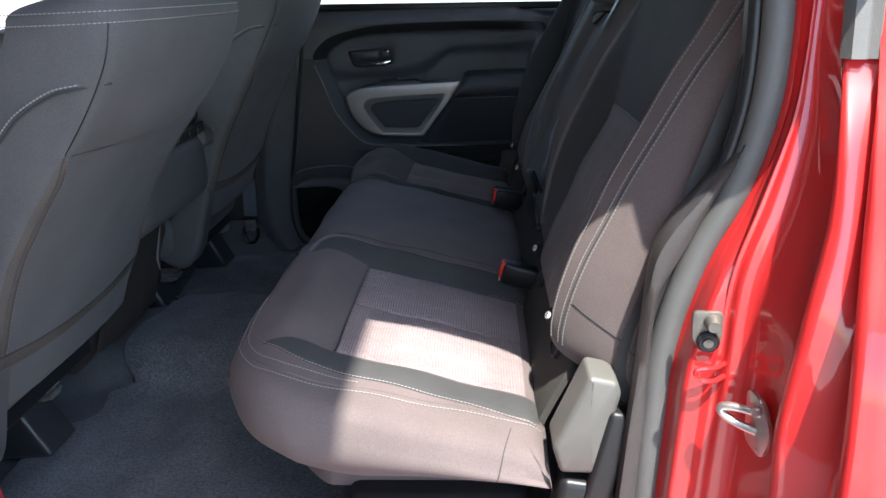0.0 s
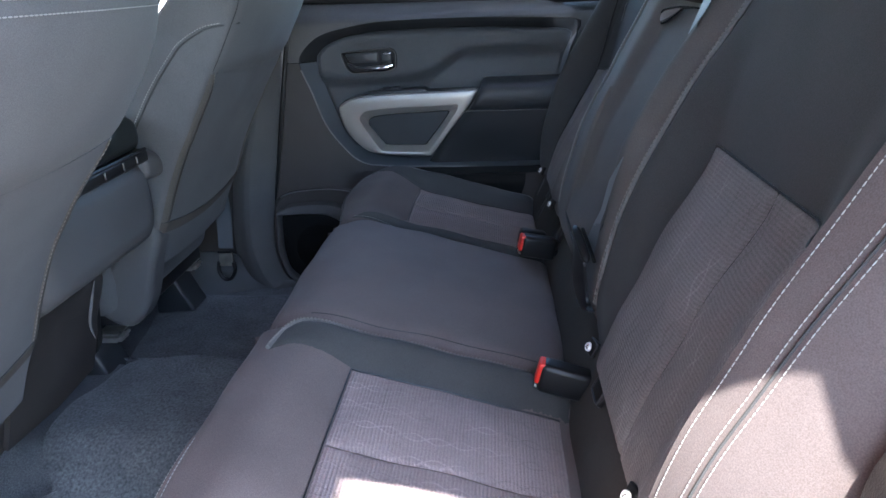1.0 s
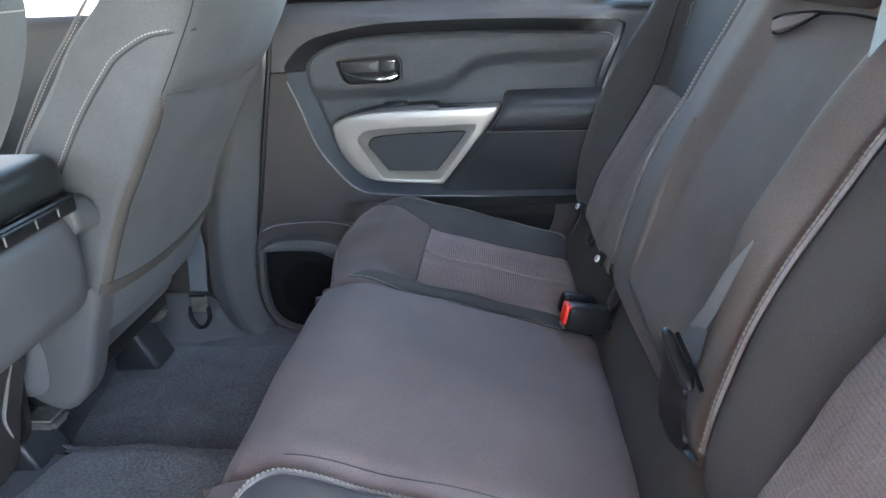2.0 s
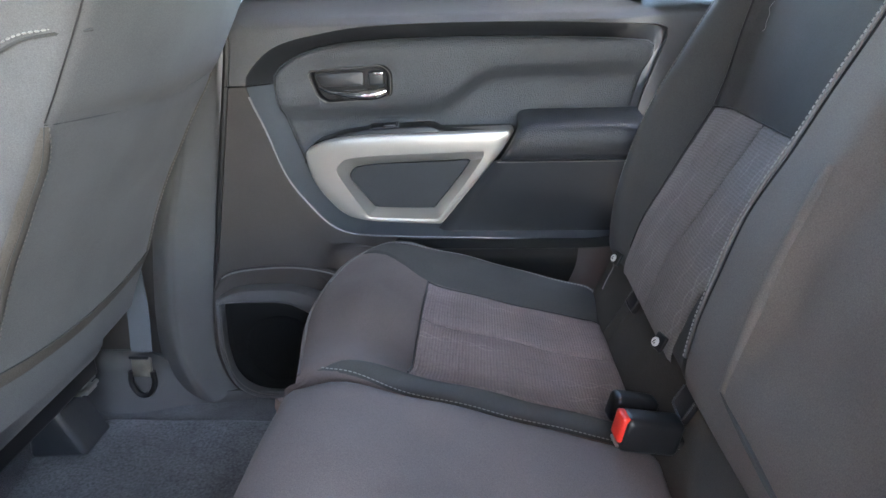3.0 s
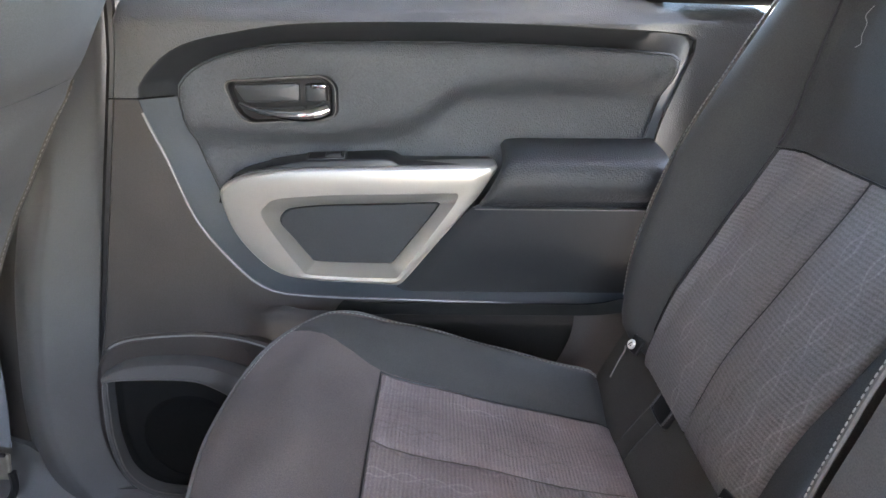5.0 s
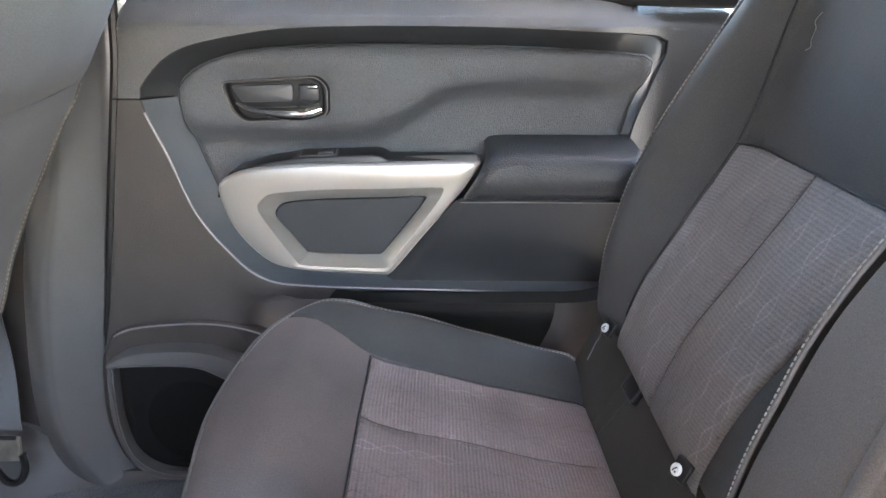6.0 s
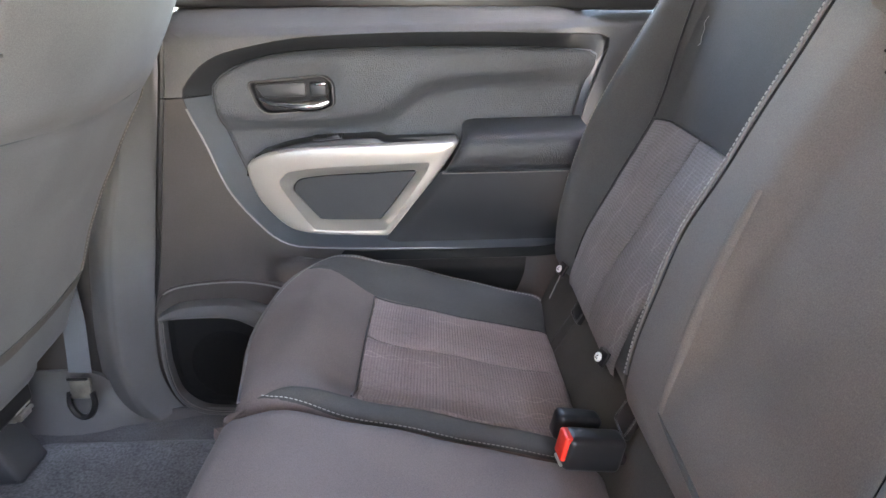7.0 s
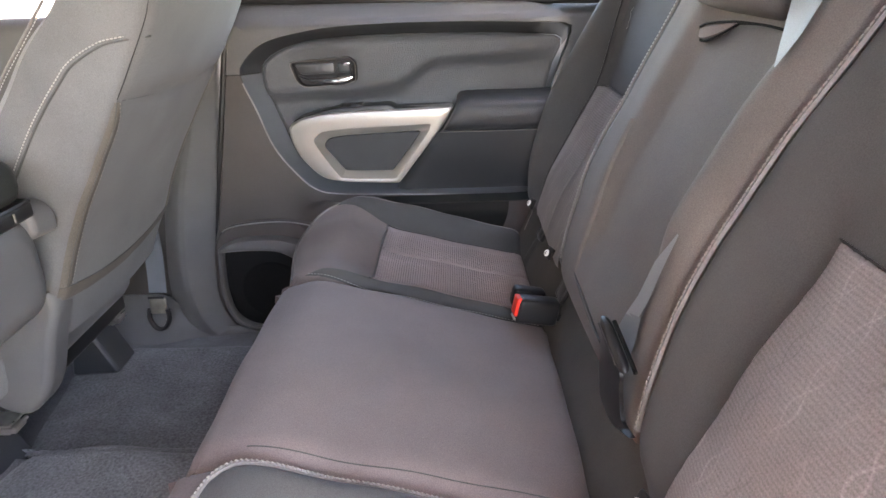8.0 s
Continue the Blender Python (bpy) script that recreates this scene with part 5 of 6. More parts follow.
# ---- front seats and console ----
def front_seat(yc, lean, drop, rails, label):
    """A front seat seen from behind: reclined back with stitched side, rear panel, pocket edge, lower flap, base cover and rails."""
    s = thing("front_seat", (-0.95, yc, 0.0), label, "car seat", "front seats")
    hw, r, zs, R = 0.215, 0.017, 0.842, 0.052
    line = ((0.19, -0.872), (0.25, -0.848), (0.33, -0.815), (0.39, -0.785), (0.46, -0.755), (0.53, -0.719), (0.57, -0.694), (0.61, -0.671), (0.684, -0.625), (0.737, -0.594), (0.77, -0.575), (0.81, -0.555), (0.845, -0.546), (0.95, -0.535))
    X = lambda z: table(line, z + drop) + lean * smooth(0.50, 0.76, z)                    # line of the rear corner seams
    deep = lambda z: table(((0.19, 0.20), (0.40, 0.235), (0.60, 0.205), (0.70, 0.186), (0.76, 0.176), (0.82, 0.146), (0.90, 0.13)), z + drop)

    def crumple(p):
        q = p * 5.5 + Vector((yc * 7, 0, 0))
        return 0.0030 * noise.noise(q) + 0.0016 * noise.noise(q * 3.1)

    def bow(y, z):
        k = 1 - ((y - yc) / hw) ** 2
        h = z + drop
        full = lerp(0.016, 0.034, smooth(0.660, 0.715, h))
        return full * k - 0.005 * math.exp(-((h - 0.683 + 0.010 * k) / 0.010) ** 2) * min(k * 4, 1)

    def rear(y, z, lift=0.0):
        """The rear panel, whose sides turn in at the corner seams."""
        d = min(max(hw - abs(y - yc), 0), r)
        x = X(z) + bow(y, z) - (r - math.sqrt(max(r * r - (r - d) ** 2, 0))) + lift
        p = Vector((x, y, z))
        p.x += crumple(p) * min((hw - abs(y - yc)) / 0.05, 1)
        return p

    def flank(back, z, side=-1, lift=0.0):
        """The side of the back, that far ahead of the corner seam."""
        d = min(back, r)
        belly = 0.012 * math.sin(math.pi * min(max(back / deep(z), 0), 1)) * smooth(0.45, 0.65, z)
        y = hw - (r - math.sqrt(max(r * r - (r - d) ** 2, 0))) + belly + lift
        p = Vector((X(z) - back, yc + side * y, z))
        p.y += side * crumple(p) * min(back / 0.03, 1)
        return p

    def loop(z):
        dp = deep(z)
        pts = [flank(dp * f, z) for f in (0.86, 0.7, 0.55, 0.4, 0.28, 0.18, 0.12, 0.085, 0.055, 0.03, 0.012)]
        pts += [rear(yc - hw + 2 * hw * (0.5 - 0.5 * math.cos(math.pi * k / 34)), z) for k in range(35)]
        pts += [flank(dp * f, z, 1) for f in (0.012, 0.03, 0.055, 0.085, 0.12, 0.18, 0.28, 0.4, 0.55, 0.7, 0.86)]
        return pts + [Vector((X(z) - dp - 0.012 * math.cos(math.pi * (k / 14 - 0.5)), yc + (hw - 0.03) * math.cos(math.pi * k / 14), z)) for k in range(15)]

    loops = [loop(lerp(0.285 - drop, zs - drop, j / 58)) for j in range(59)]
    foot = Vector((loops[0][28].x - 0.11, yc, 0))
    for f, low in ((0.18, 0.012), (0.5, 0.028), (0.9, 0.036)):         # the foot of the back tucks in under the cushion
        loops.insert(0, [p.lerp(Vector((foot.x, foot.y, p.z)), f) - Vector((0, 0, low)) for p in loop(0.285 - drop)])
    rim = loops[-1]
    mid = Vector((X(zs - drop) - 0.07, yc, 0))
    for k in range(1, 9):                                       # the shoulders round over and fall towards the front
        a = math.pi / 2 * k / 8
        row = []
        for p in rim:
            q = Vector((p.x, p.y, 0))
            c = q + (mid - q).normalized() * R * (1 - math.cos(a))
            row.append(Vector((c.x, c.y, p.z + R * math.sin(a) - 0.22 * max(rim[28].x - c.x, 0) * math.sin(a))))
        loops.append(row)
    part("back_body", loft(loops, True, True, True), CLOTH_COOL_LIT, s)
    H = lambda h: h - drop
    # corner seams, the cross seam, and the band of pocket edge below it
    for f in (-1, 1):
        seam = [rear(yc + f * (hw - 0.004), H(h), 0.0006) for h in (0.686, 0.71, 0.737, 0.77, 0.80, 0.838)]
        part("seam", tube(catmull(seam, 40), 0.0010), PLASTIC_BLACK, s)
        hs = [lerp(0.682, 0.392, k / 24) for k in range(25)]
        edge = lambda g, h, l: rear(yc + f * (hw - lerp(g * 0.25, g, smooth(0.690, 0.63, h))), H(h), l)
        band = [[edge(0.003, h, -0.001), edge(0.005, h, 0.0012), edge(0.013, h, 0.0024), edge(0.022, h, 0.0026), edge(0.0245, h, 0.0002)] for h in hs]
        part("pocket_edge", loft(band, False), FLAP, s, "turned brown edge of the pocket cloth", 70)
        part("stitching", stitching([edge(0.0235, h, 0.0022) for h in hs], (1, 0, 0.4), 0.0070, 0.0042, 0.0008), THREAD_DULL, s, "dull stitching along the pocket edge")
        part("seam", tube([edge(0.0125, h, 0.0023) for h in hs], 0.0006), CLOTH_DARK, s)
    hem = lambda y: 0.684 - 0.010 * (1 - ((y - yc) / hw) ** 2)
    part("seam", tube([rear(yc + hw * (k / 20 - 1) * 0.98, H(hem(yc + hw * (k / 20 - 1))), 0.0003) for k in range(41)], 0.0008), PLASTIC_BLACK, s)
    for dz in (0.0, 0.014):
        h = 0.838 + dz * 0.9
        row = [flank(b, H(h), -1, 0.0006) for b in (0.13, 0.09, 0.06, 0.035, 0.018)] + [rear(yc - hw + 0.012 + k * 0.0136, H(h), 0.0006) for k in range(31)]
        if dz:
            row = [p + (Vector((mid.x, mid.y, p.z)) - p).normalized() * 0.0018 for p in row]
        part("stitching", stitching(row, lambda p: (p.x - X(0.81) + 0.10, (p.y - yc) * 0.6, 0.2), 0.0054, 0.0044, 0.0008), THREAD, s, "pale stitching across the seat back")
    # curved stitched seam on the near side of the back
    curve = ((0.000, 0.773), (0.030, 0.770), (0.055, 0.764), (0.084, 0.741), (0.094, 0.718), (0.104, 0.684), (0.110, 0.646), (0.114, 0.590), (0.118, 0.53), (0.120, 0.48))
    side = catmull([flank(b, H(h), -1, 0.0006) for b, h in curve], 80)
    part("seam", tube([p + Vector((0.004, 0, -0.004)) for p in side], 0.0018), CLOTH_DARK, s)
    part("stitching", stitching([p + Vector((0, -0.0012, 0)) for p in side], (0, -1, 0), 0.0054, 0.0044, 0.0010), THREAD, s, "pale stitching on the side of the back")
    edge = catmull([flank(b, H(h), -1, 0.001) for b, h in ((0.176, 0.50), (0.188, 0.60), (0.182, 0.703), (0.166, 0.763), (0.145, 0.82))], 50)
    part("piping", tube(edge, 0.0022), PIPING, s, "pale piping on the front edge")
    part("stitching", stitching([p + Vector((0.006, -0.001, 0)) for p in edge], (0, -1, 0), 0.0054, 0.0044, 0.0008), THREAD, s, "pale stitching beside the front edge")
    # brown lower flap that closes the rear panel, tucked in at its foot
    def flap(u, v):
        y = yc + hw * 0.985 * (2 * v - 1)
        k = 1 - (2 * v - 1) ** 2
        h = lerp(0.392 - 0.020 * k, 0.288 - 0.010 * k, u)
        return rear(y, H(h), 0.0022) - Vector((0.055 * u ** 2.2, 0, 0))
    part("lower_flap", sheet(flap, 16, 40, 0.002), FLAP, s, "brown lower flap of the seat back")
    part("seam", tube([Vector(flap(0.0, k / 40)) + Vector((0.0, 0, 0.0010)) for k in range(41)], 0.0007), CLOTH_DARK, s)
    # head restraint on its two posts, out of view, added to shade the rear backs
    top = H(zs) + R
    part("headrest", rbox((X(H(zs)) - 0.075, yc, top + 0.135), (0.10, 0.27, 0.19), 0.045, Matrix.Rotation(radians(12), 4, "Y"), 5), CLOTH_COOL_LIT, s, "unseen cloth head restraint that shades the rear backs")
    for f in (-0.07, 0.07):
        part("headrest_post", tube([(X(H(zs)) - 0.088, yc + f, top - 0.03), (X(H(zs)) - 0.078, yc + f, top + 0.07)], 0.006, 10), STEEL, s, "steel headrest post")
    # seat cushion and base
    part("cushion", rbox((-1.13, yc, 0.27), (0.48, 0.48, 0.16), 0.06, Matrix.Rotation(radians(6), 4, "Y"), 5), CLOTH_COOL_LIT, s)
    cover = [(-0.802, 0.392), (-0.828, 0.386), (-0.880, 0.345), (-0.945, 0.262), (-0.968, 0.205), (-0.943, 0.170), (-0.895, 0.158), (-0.850, 0.205), (-0.817, 0.300), (-0.795, 0.360)]
    part("base_cover", prism(catmull([(x, yc - hw - 0.008, H(z)) for x, z in cover], 44, True), (0, 0.05, 0), 0.016, 5), PLASTIC_GREY, s, "rounded plastic base cover")
    for y in rails:
        rail = part("seat_rail", merged(rbox((-1.16, y, 0.134), (0.46, 0.030, 0.014), 0.003), rbox((-0.945, y, 0.150), (0.050, 0.044, 0.005), 0.002), rbox((-0.940, y, 0.136), (0.044, 0.032, 0.010), 0.002), tube([(-0.918, y - 0.018, 0.142), (-0.918, y + 0.018, 0.142)], 0.004, 8)), STEEL, s, "bright steel seat rail")
        foot = rounded([(-1.02, y - 0.045, 0.126), (-0.968, y - 0.045, 0.118), (-0.944, y - 0.045, 0.062), (-0.925, y - 0.045, 0.020), (-1.04, y - 0.045, 0.012)], 0.014)
        part("rail_foot", prism(foot, (0, 0.080, 0), 0.010, 3), PLASTIC_FOOT, rail, "black plastic rail foot")
    part("underframe", rbox((-1.10, yc, 0.17), (0.36, 0.40, 0.05), 0.01), PLASTIC_BLACK, s)
    return s


front_seat(0.421, 0.0, 0.0, (0.202, 0.585), "brown-grey cloth front passenger seat with pale stitching, seen from behind")
front_seat(-0.413, 0.040, 0.026, (-0.740, -0.357), "brown-grey cloth driver seat with pale stitching, seen from behind")


def console():
    c = thing("centre_console", (-1.0, 0.0, 0.05), "grey plastic centre console with a black lid between the front seats", "console")
    def ring(x, y0, y1, z0, z1, r):
        return rounded([(x, y0, z0), (x, y1, z0), (x, y1, z1), (x, y0, z1)], r, 6)
    loops = [ring(-1.45, -0.19, 0.175, 0.30, 0.52, 0.03), ring(-0.86, -0.19, 0.175, 0.345, 0.540, 0.035), ring(-0.80, -0.188, 0.168, 0.375, 0.540, 0.04), ring(-0.775, -0.180, 0.160, 0.392, 0.536, 0.04), ring(-0.764, -0.165, 0.148, 0.405, 0.528, 0.04), ring(-0.760, -0.145, 0.130, 0.425, 0.512, 0.035)]
    part("console_body", loft(loops, True, True, True), PLASTIC_GREY, c, "grey moulded console body")
    hook = rounded([(-0.815, 0.140, 0.556), (-0.770, 0.140, 0.556), (-0.752, 0.140, 0.538), (-0.752, 0.140, 0.508), (-0.775, 0.140, 0.498), (-0.815, 0.140, 0.505)], 0.016)
    part("hinge_ear", prism(hook, (0, 0.052, -0.006), 0.010, 3), PLASTIC_GREY, c, "rounded hinge ear")
    part("hinge_bar", merged(rbox((-0.766, -0.02, 0.548), (0.026, 0.345, 0.022), 0.005), tube([(-0.757, -0.19, 0.560), (-0.757, 0.150, 0.560)], 0.0035)), PLASTIC_BLACK, c, "black hinge bar")
    for y in (-0.15, -0.075, 0.0, 0.06, 0.105):
        part("hinge_clip", rbox((-0.751, y, 0.549), (0.003, 0.0025, 0.013), 0.001), PIPING, c)
    part("lid", rbox((-0.94, -0.02, 0.590), (0.36, 0.36, 0.064), 0.024, None, 4), LID, c, "black padded lid")
    loops = [ring(-1.40, -0.17, 0.17, 0.02, 0.31, 0.03), ring(-1.02, -0.17, 0.185, 0.05, 0.33, 0.03), ring(-0.955, -0.16, 0.165, 0.16, 0.36, 0.03), ring(-0.90, -0.15, 0.150, 0.28, 0.385, 0.03)]
    part("lower_duct", loft(loops, True, True, True), PLASTIC, c, "dark plastic lower console")
    part("duct_edge", tube(catmull([(-0.893, 0.111, 0.310), (-0.893, 0.095, 0.289), (-0.893, 0.079, 0.265), (-0.893, 0.066, 0.240), (-0.893, 0.071, 0.206)], 24), lambda f: 0.0014 + 0.0018 * math.sin(math.pi * f)), PIPING, c, "pale raised edge of the lower console")
    def apron(u, v):
        y = lerp(-0.13, 0.135, u)
        z = lerp(0.40, 0.10, v)
        return (-0.902 - 0.06 * v * v - 0.02 * abs(u - 0.5), y, z)
    part("rear_apron", sheet(apron, 16, 16, 0.01), PLASTIC, c, "dark rear apron of the console")
    part("side_bracket", prism(rounded([(-1.06, 0.166, 0.30), (-0.935, 0.166, 0.29), (-0.955, 0.166, 0.14), (-1.0, 0.166, 0.06), (-1.08, 0.166, 0.06)], 0.02), (0, 0.014, 0), 0.004), PLASTIC_BLACK, c, "black side bracket")
    return c


console()


def lap_belt_anchor():
    a = thing("belt_anchor", (-0.89, 0.71, 0.09), "grey belt webbing ending in a metal plate at the pillar foot", "seat belt")
    part("webbing", strip(catmull([(-0.895, 0.742, 0.50), (-0.893, 0.740, 0.36), (-0.888, 0.733, 0.24), (-0.890, 0.716, 0.135)], 20), (1, 0, 0.25), 0.045, 0.0016), WEBBING_DARK, a, "grey webbing")
    part("plate", rbox((-0.892, 0.709, 0.104), (0.040, 0.008, 0.040), 0.003, Matrix.Rotation(radians(-12), 4, "X")), ZINC, a, "dull metal plate")
    part("slot_bar", rbox((-0.892, 0.704, 0.128), (0.040, 0.006, 0.006), 0.002), PLASTIC_BLACK, a)
    part("loop", tube(catmull([(-0.914, 0.706, 0.096), (-0.917, 0.704, 0.070), (-0.904, 0.702, 0.046), (-0.884, 0.702, 0.046), (-0.870, 0.704, 0.070), (-0.870, 0.706, 0.096)], 30), 0.006, 8), PLASTIC_BLACK, a, "black plastic loop")


lap_belt_anchor()


# ---- near door jamb ----
def jamb():
    j = thing("door_jamb", (0.15, -0.80, 0.0), "red painted door jamb with a striker and bolts", "door jamb", kind="structure")
    # rails of the jamb from the seal out to the body side: height, then x and y
    zs = (-0.10, 0.20, 0.37, 0.45, 0.55, 0.63, 0.70, 0.76, 0.85, 1.0, 1.15)
    seal = ((0.110, -0.740), (0.117, -0.740), (0.122, -0.740), (0.126, -0.740), (0.150, -0.740), (0.185, -0.740), (0.203, -0.738), (0.208, -0.735), (0.208, -0.725), (0.215, -0.700), (0.24, -0.670))
    step = ((0.155, -0.785), (0.157, -0.785), (0.160, -0.786), (0.163, -0.786), (0.167, -0.784), (0.190, -0.776), (0.209, -0.766), (0.216, -0.756), (0.220, -0.742), (0.228, -0.712), (0.25, -0.680))
    rib = ((0.186, -0.885), (0.185, -0.885), (0.183, -0.885), (0.178, -0.885), (0.189, -0.879), (0.206, -0.860), (0.214, -0.837), (0.226, -0.800), (0.236, -0.765), (0.245, -0.715), (0.26, -0.690))
    lip = ((0.198, -0.960), (0.199, -0.960), (0.200, -0.957), (0.201, -0.953), (0.207, -0.928), (0.223, -0.884), (0.234, -0.852), (0.247, -0.818), (0.252, -0.785), (0.255, -0.740), (0.27, -0.705))
    curves = {}
    def rail(row, z):
        if row not in curves:
            curves[row] = catmull([Vector((x, y, h)) for (x, y), h in zip(row, zs)], 240)
        line = curves[row]
        for a, b in zip(line, line[1:]):
            if z <= b.z:
                return a.lerp(b, (z - a.z) / max(b.z - a.z, 1e-6))
        return line[-1].copy()
    def corner(e, f, z, dx, dy, share):
        """A point of the flat outward face, which dies out where the seal leans back."""
        return Vector((e.x + dx, f.y + dy, z)).lerp(e.lerp(f, share), smooth(0.50, 0.64, z))
    def section(z):
        e, f, r, o = rail(seal, z), rail(step, z), rail(rib, z), rail(lip, z)
        k = 1 - 0.7 * smooth(0.60, 0.78, z)                   # the folds fade towards the belt line
        d = lambda p, x, y: p + Vector((x * k, y * k, 0))
        return [e + Vector((0.030, 0.012, 0)), e + Vector((0.0, 0.0, 0)), e + Vector((0.001, -0.014, 0)), corner(e, f, z, 0.002, 0.012, 0.35), corner(e, f, z, 0.005, 0.003, 0.5), corner(e, f, z, 0.020, 0.001, 0.75), d(f, -0.006, 0.001), d(f, -0.001, -0.001), d(f, 0.003, -0.007),
                d(f, 0.012, -0.010), d(f, 0.020, -0.016), d(f, 0.026, -0.030), f.lerp(r, 0.62) + Vector((0.024 * k, 0, 0)), d(r, 0.022, 0.018), d(r, 0.008, 0.008), d(r, 0.0, 0.001), d(r, 0.001, -0.008),
                d(r, 0.010, -0.014), r.lerp(o, 0.5) + Vector((0.024 * k, 0, 0)), d(o, 0.016, 0.012), d(o, 0.003, 0.005), d(o, 0.0, -0.003), d(o, 0.008, -0.012), o + Vector((0.05, -0.022, 0)), o + Vector((0.25, -0.030, 0)), o + Vector((0.75, -0.034, 0))]
    rows = [section(lerp(-0.0999, 1.149, u / 110)) for u in range(111)]
    def spline(row, n=5):
        out = []
        for i in range(len(row) - 1):
            a, b, c, d = row[max(i - 1, 0)], row[i], row[i + 1], row[min(i + 2, len(row) - 1)]
            for k in range(n):
                t = k / n
                out.append(0.5 * (2 * b + (c - a) * t + (2 * a - 5 * b + 4 * c - d) * t * t + (3 * b - a - 3 * c + d) * t ** 3))
        return out + [row[-1]]
    fine = [spline(row) for row in rows]
    part("jamb_skin", sheet(lambda u, v: fine[round(u * 110)][round(v * (len(fine[0]) - 1))], 110, len(fine[0]) - 1), RED, j, "glossy red paint", 60)
    edge = lambda z, dx, dy: rail(seal, z) + Vector((dx, dy, 0))
    zz = [-0.08 + 0.05 * k for k in range(24)]
    part("weatherstrip", tube(catmull([edge(z, -0.013, 0.002) for z in zz], 80), 0.0150, 12), RUBBER, j, "grey rubber weatherstrip")
    part("seal_lip", tube(catmull([edge(z, -0.030, 0.012) for z in zz], 80), 0.008, 10), PLASTIC_BLACK, j, "black seal lip")
    # moulded trim inside the seal, wide at its knee and ending in a point
    knots = ((-0.08, 0.066, 0.098), (0.15, 0.068, 0.098), (0.30, 0.075, 0.100), (0.40, 0.082, 0.101), (0.47, 0.086, 0.100), (0.52, 0.089, 0.106), (0.555, 0.094, 0.122), (0.585, 0.108, 0.136), (0.61, 0.126, 0.147), (0.635, 0.144, 0.160), (0.66, 0.161, 0.170), (0.677, 0.172, 0.174))
    ends = [catmull([(k[i], -0.745, k[0]) for k in knots], 60) for i in (1, 2)]
    band = [[p + Vector((0.012, 0.055, 0)), p + Vector((0.001, 0.012, 0)), p + Vector((0.003, 0.0, 0)), p.lerp(q, 0.5) + Vector((0, -0.003, 0)), q + Vector((-0.002, 0.0, 0)), q + Vector((0.002, 0.012, 0))] for p, q in zip(*ends)]
    part("trim_band", loft(band, False), PLASTIC, j, "grey trim band beside the seal", 50)
    lining = [[edge(z, -0.020, 0.012), edge(z, -0.024, 0.060), edge(z, 0.0, 0.10), edge(z, 0.08, 0.14)] for z in [-0.08 + 0.04 * k for k in range(31)]]
    part("pillar_lining", loft(lining, False), PLASTIC, j, "dark pillar lining inside the seal")
    n = Vector((-0.14, -0.99, 0)).normalized()
    P = lambda x, y, z: Vector((x, y, z))
    plate = part("bolt_plate", prism(rounded([P(0.127, -0.784, 0.514), P(0.157, -0.788, 0.514), P(0.158, -0.788, 0.484), P(0.152, -0.787, 0.468), P(0.138, -0.785, 0.468), P(0.129, -0.784, 0.482)], 0.006), -n * 0.004, 0.001), ZINC, j, "zinc bolt plate")
    part("bolt", lathe(((0, 0.012), (0.006, 0.012), (0.008, 0.008), (0.009, 0.0)), P(0.147, -0.787, 0.503), n), ZINC, plate)
    part("socket", lathe(((0.004, 0.004), (0.009, 0.005), (0.0115, 0.003), (0.0115, 0.0)), P(0.144, -0.787, 0.481), n), PLASTIC_BLACK, plate)
    part("socket_pin", lathe(((0, 0.006), (0.005, 0.006), (0.006, 0.0)), P(0.144, -0.787, 0.481), n), ZINC, plate)
    part("wire_loop", tube(catmull([(0.166, -0.786, 0.455), (0.150, -0.800, 0.457), (0.132, -0.802, 0.456), (0.133, -0.802, 0.446), (0.148, -0.802, 0.442), (0.166, -0.788, 0.441)], 30), 0.0028), RED, j, "red painted wire loop")
    m = Vector((-0.93, -0.36, 0)).normalized()
    sp = part("striker", prism(rounded([P(0.176, -0.820, 0.448), P(0.184, -0.844, 0.442), P(0.189, -0.857, 0.412), P(0.186, -0.850, 0.380), P(0.178, -0.824, 0.388)], 0.010), -m * 0.005, 0.001), STEEL, j, "bright steel striker plate")
    part("striker_loop", tube(catmull([(0.183, -0.837, 0.428), (0.170, -0.828, 0.4275), (0.157, -0.821, 0.4255), (0.153, -0.819, 0.421), (0.157, -0.821, 0.4145), (0.168, -0.827, 0.409), (0.184, -0.838, 0.406)], 30), 0.0046, 10), STEEL, sp, "bright steel loop")
    part("screw", lathe(((0, 0.005), (0.005, 0.004), (0.006, 0.0)), P(0.181, -0.838, 0.430), m), STEEL, sp)
    part("outer_moulding", loft([[Vector((x + 0.30 * (z - 0.763) * 0.3, y + 0.33 * (z - 0.763), z)) for x, y in ((0.222, -0.800), (0.226, -0.812), (0.236, -0.816), (0.240, -0.812), (0.246, -0.817), (0.256, -0.812), (0.262, -0.795))] for z in (0.763, 0.80, 0.86, 0.95)], False), RUBBER, j, "grey window moulding", 30)
    return j


jamb()


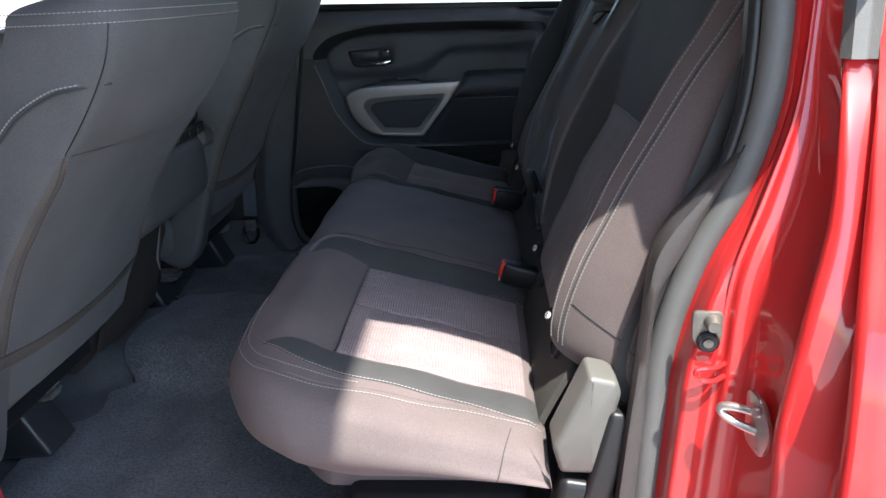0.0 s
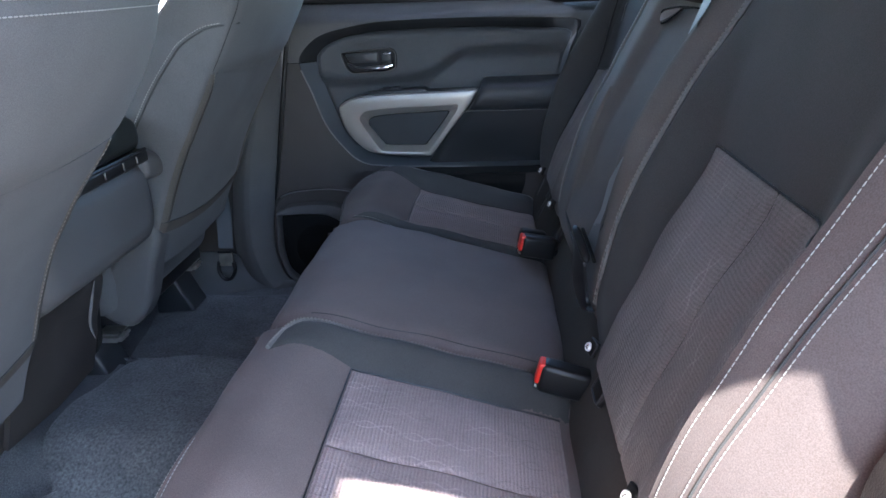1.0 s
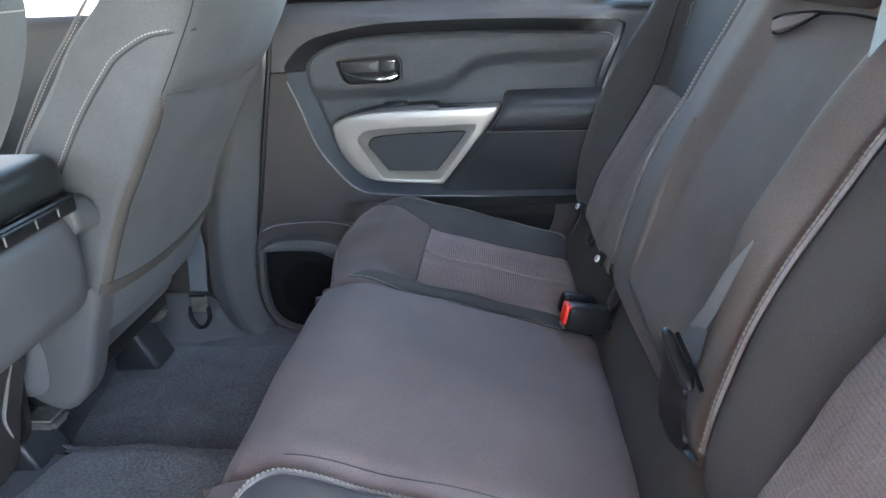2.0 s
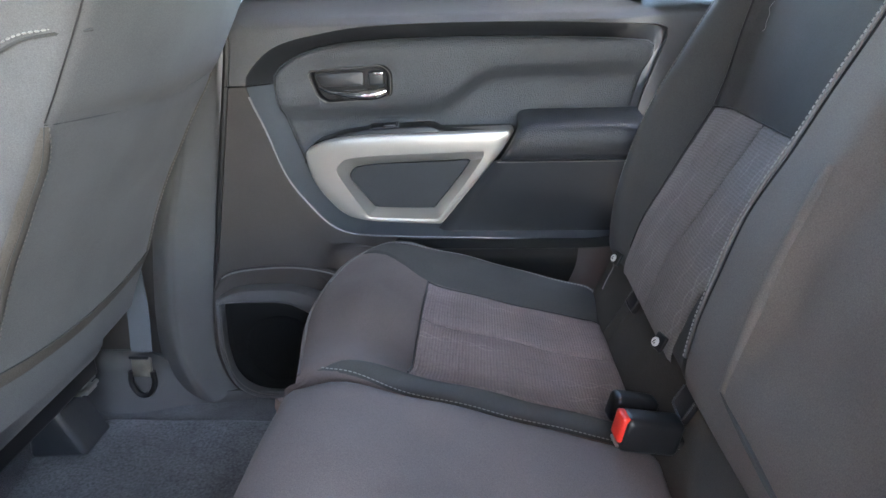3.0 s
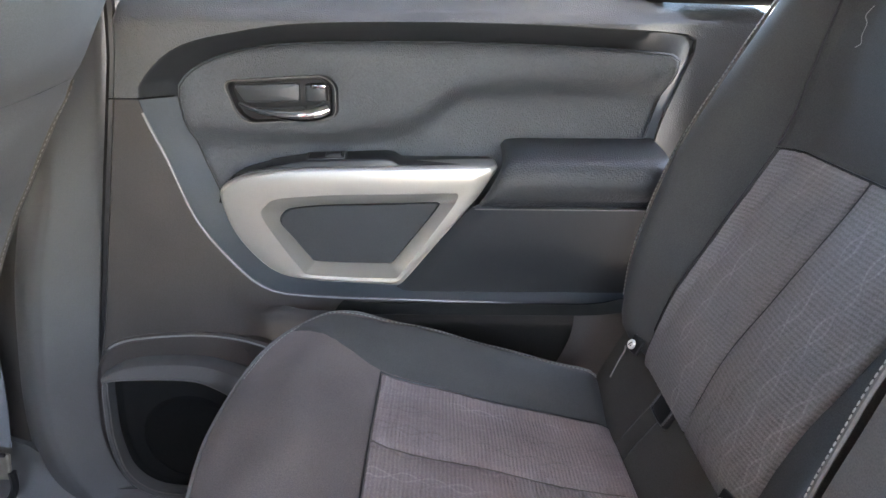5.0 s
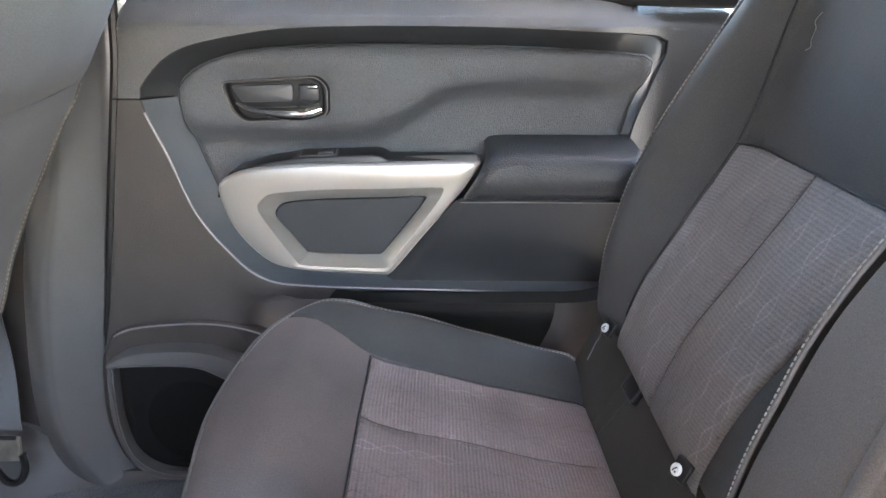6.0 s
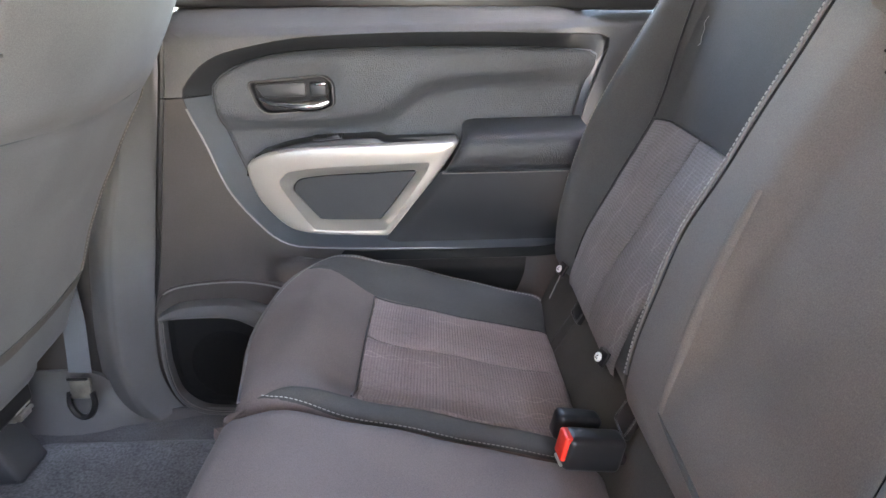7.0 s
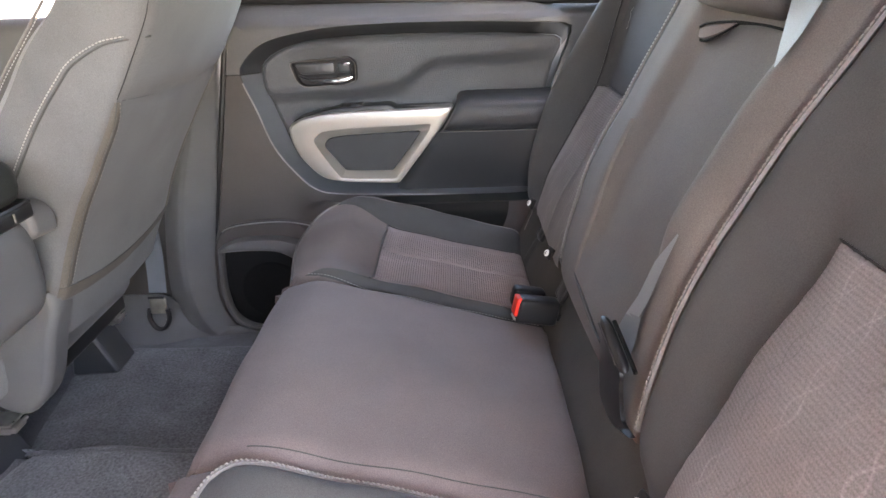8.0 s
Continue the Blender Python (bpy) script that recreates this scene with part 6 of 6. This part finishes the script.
def side_cover():
    """The plastic cover at the outer end of the bench."""
    t = thing("recliner_cover", (0.03, -0.70, 0.23), "warm grey wedge-shaped plastic cover at the end of the rear seat", "seat trim")
    sec = [(-0.006, 0.296), (0.036, 0.398), (0.070, 0.390), (0.075, 0.372), (0.050, 0.256), (0.004, 0.258)]
    part("cover", prism(rounded([(x, -0.725, z) for x, z in sec], 0.006), (0, 0.050, 0), 0.007, 2), PLASTIC_WARM, t, crease=50)
    part("bracket", rbox((0.062, -0.715, 0.27), (0.035, 0.03, 0.16), 0.008, Matrix.Rotation(radians(12), 4, "Y")), PLASTIC_BLACK, t, "black bracket")
    part("base", rbox((0.03, -0.70, 0.12), (0.09, 0.05, 0.24), 0.01, Matrix.Rotation(radians(10), 4, "Y")), PLASTIC_BLACK, t, "dark seat base")


side_cover()


def seat_base():
    b = thing("underseat_box", (-0.18, 0.0, 0.0), "black plastic base under the rear bench", "seat base")
    part("box", rbox((-0.16, 0.0, 0.09), (0.26, 1.36, 0.17), 0.02), PLASTIC_BLACK, b)


seat_base()
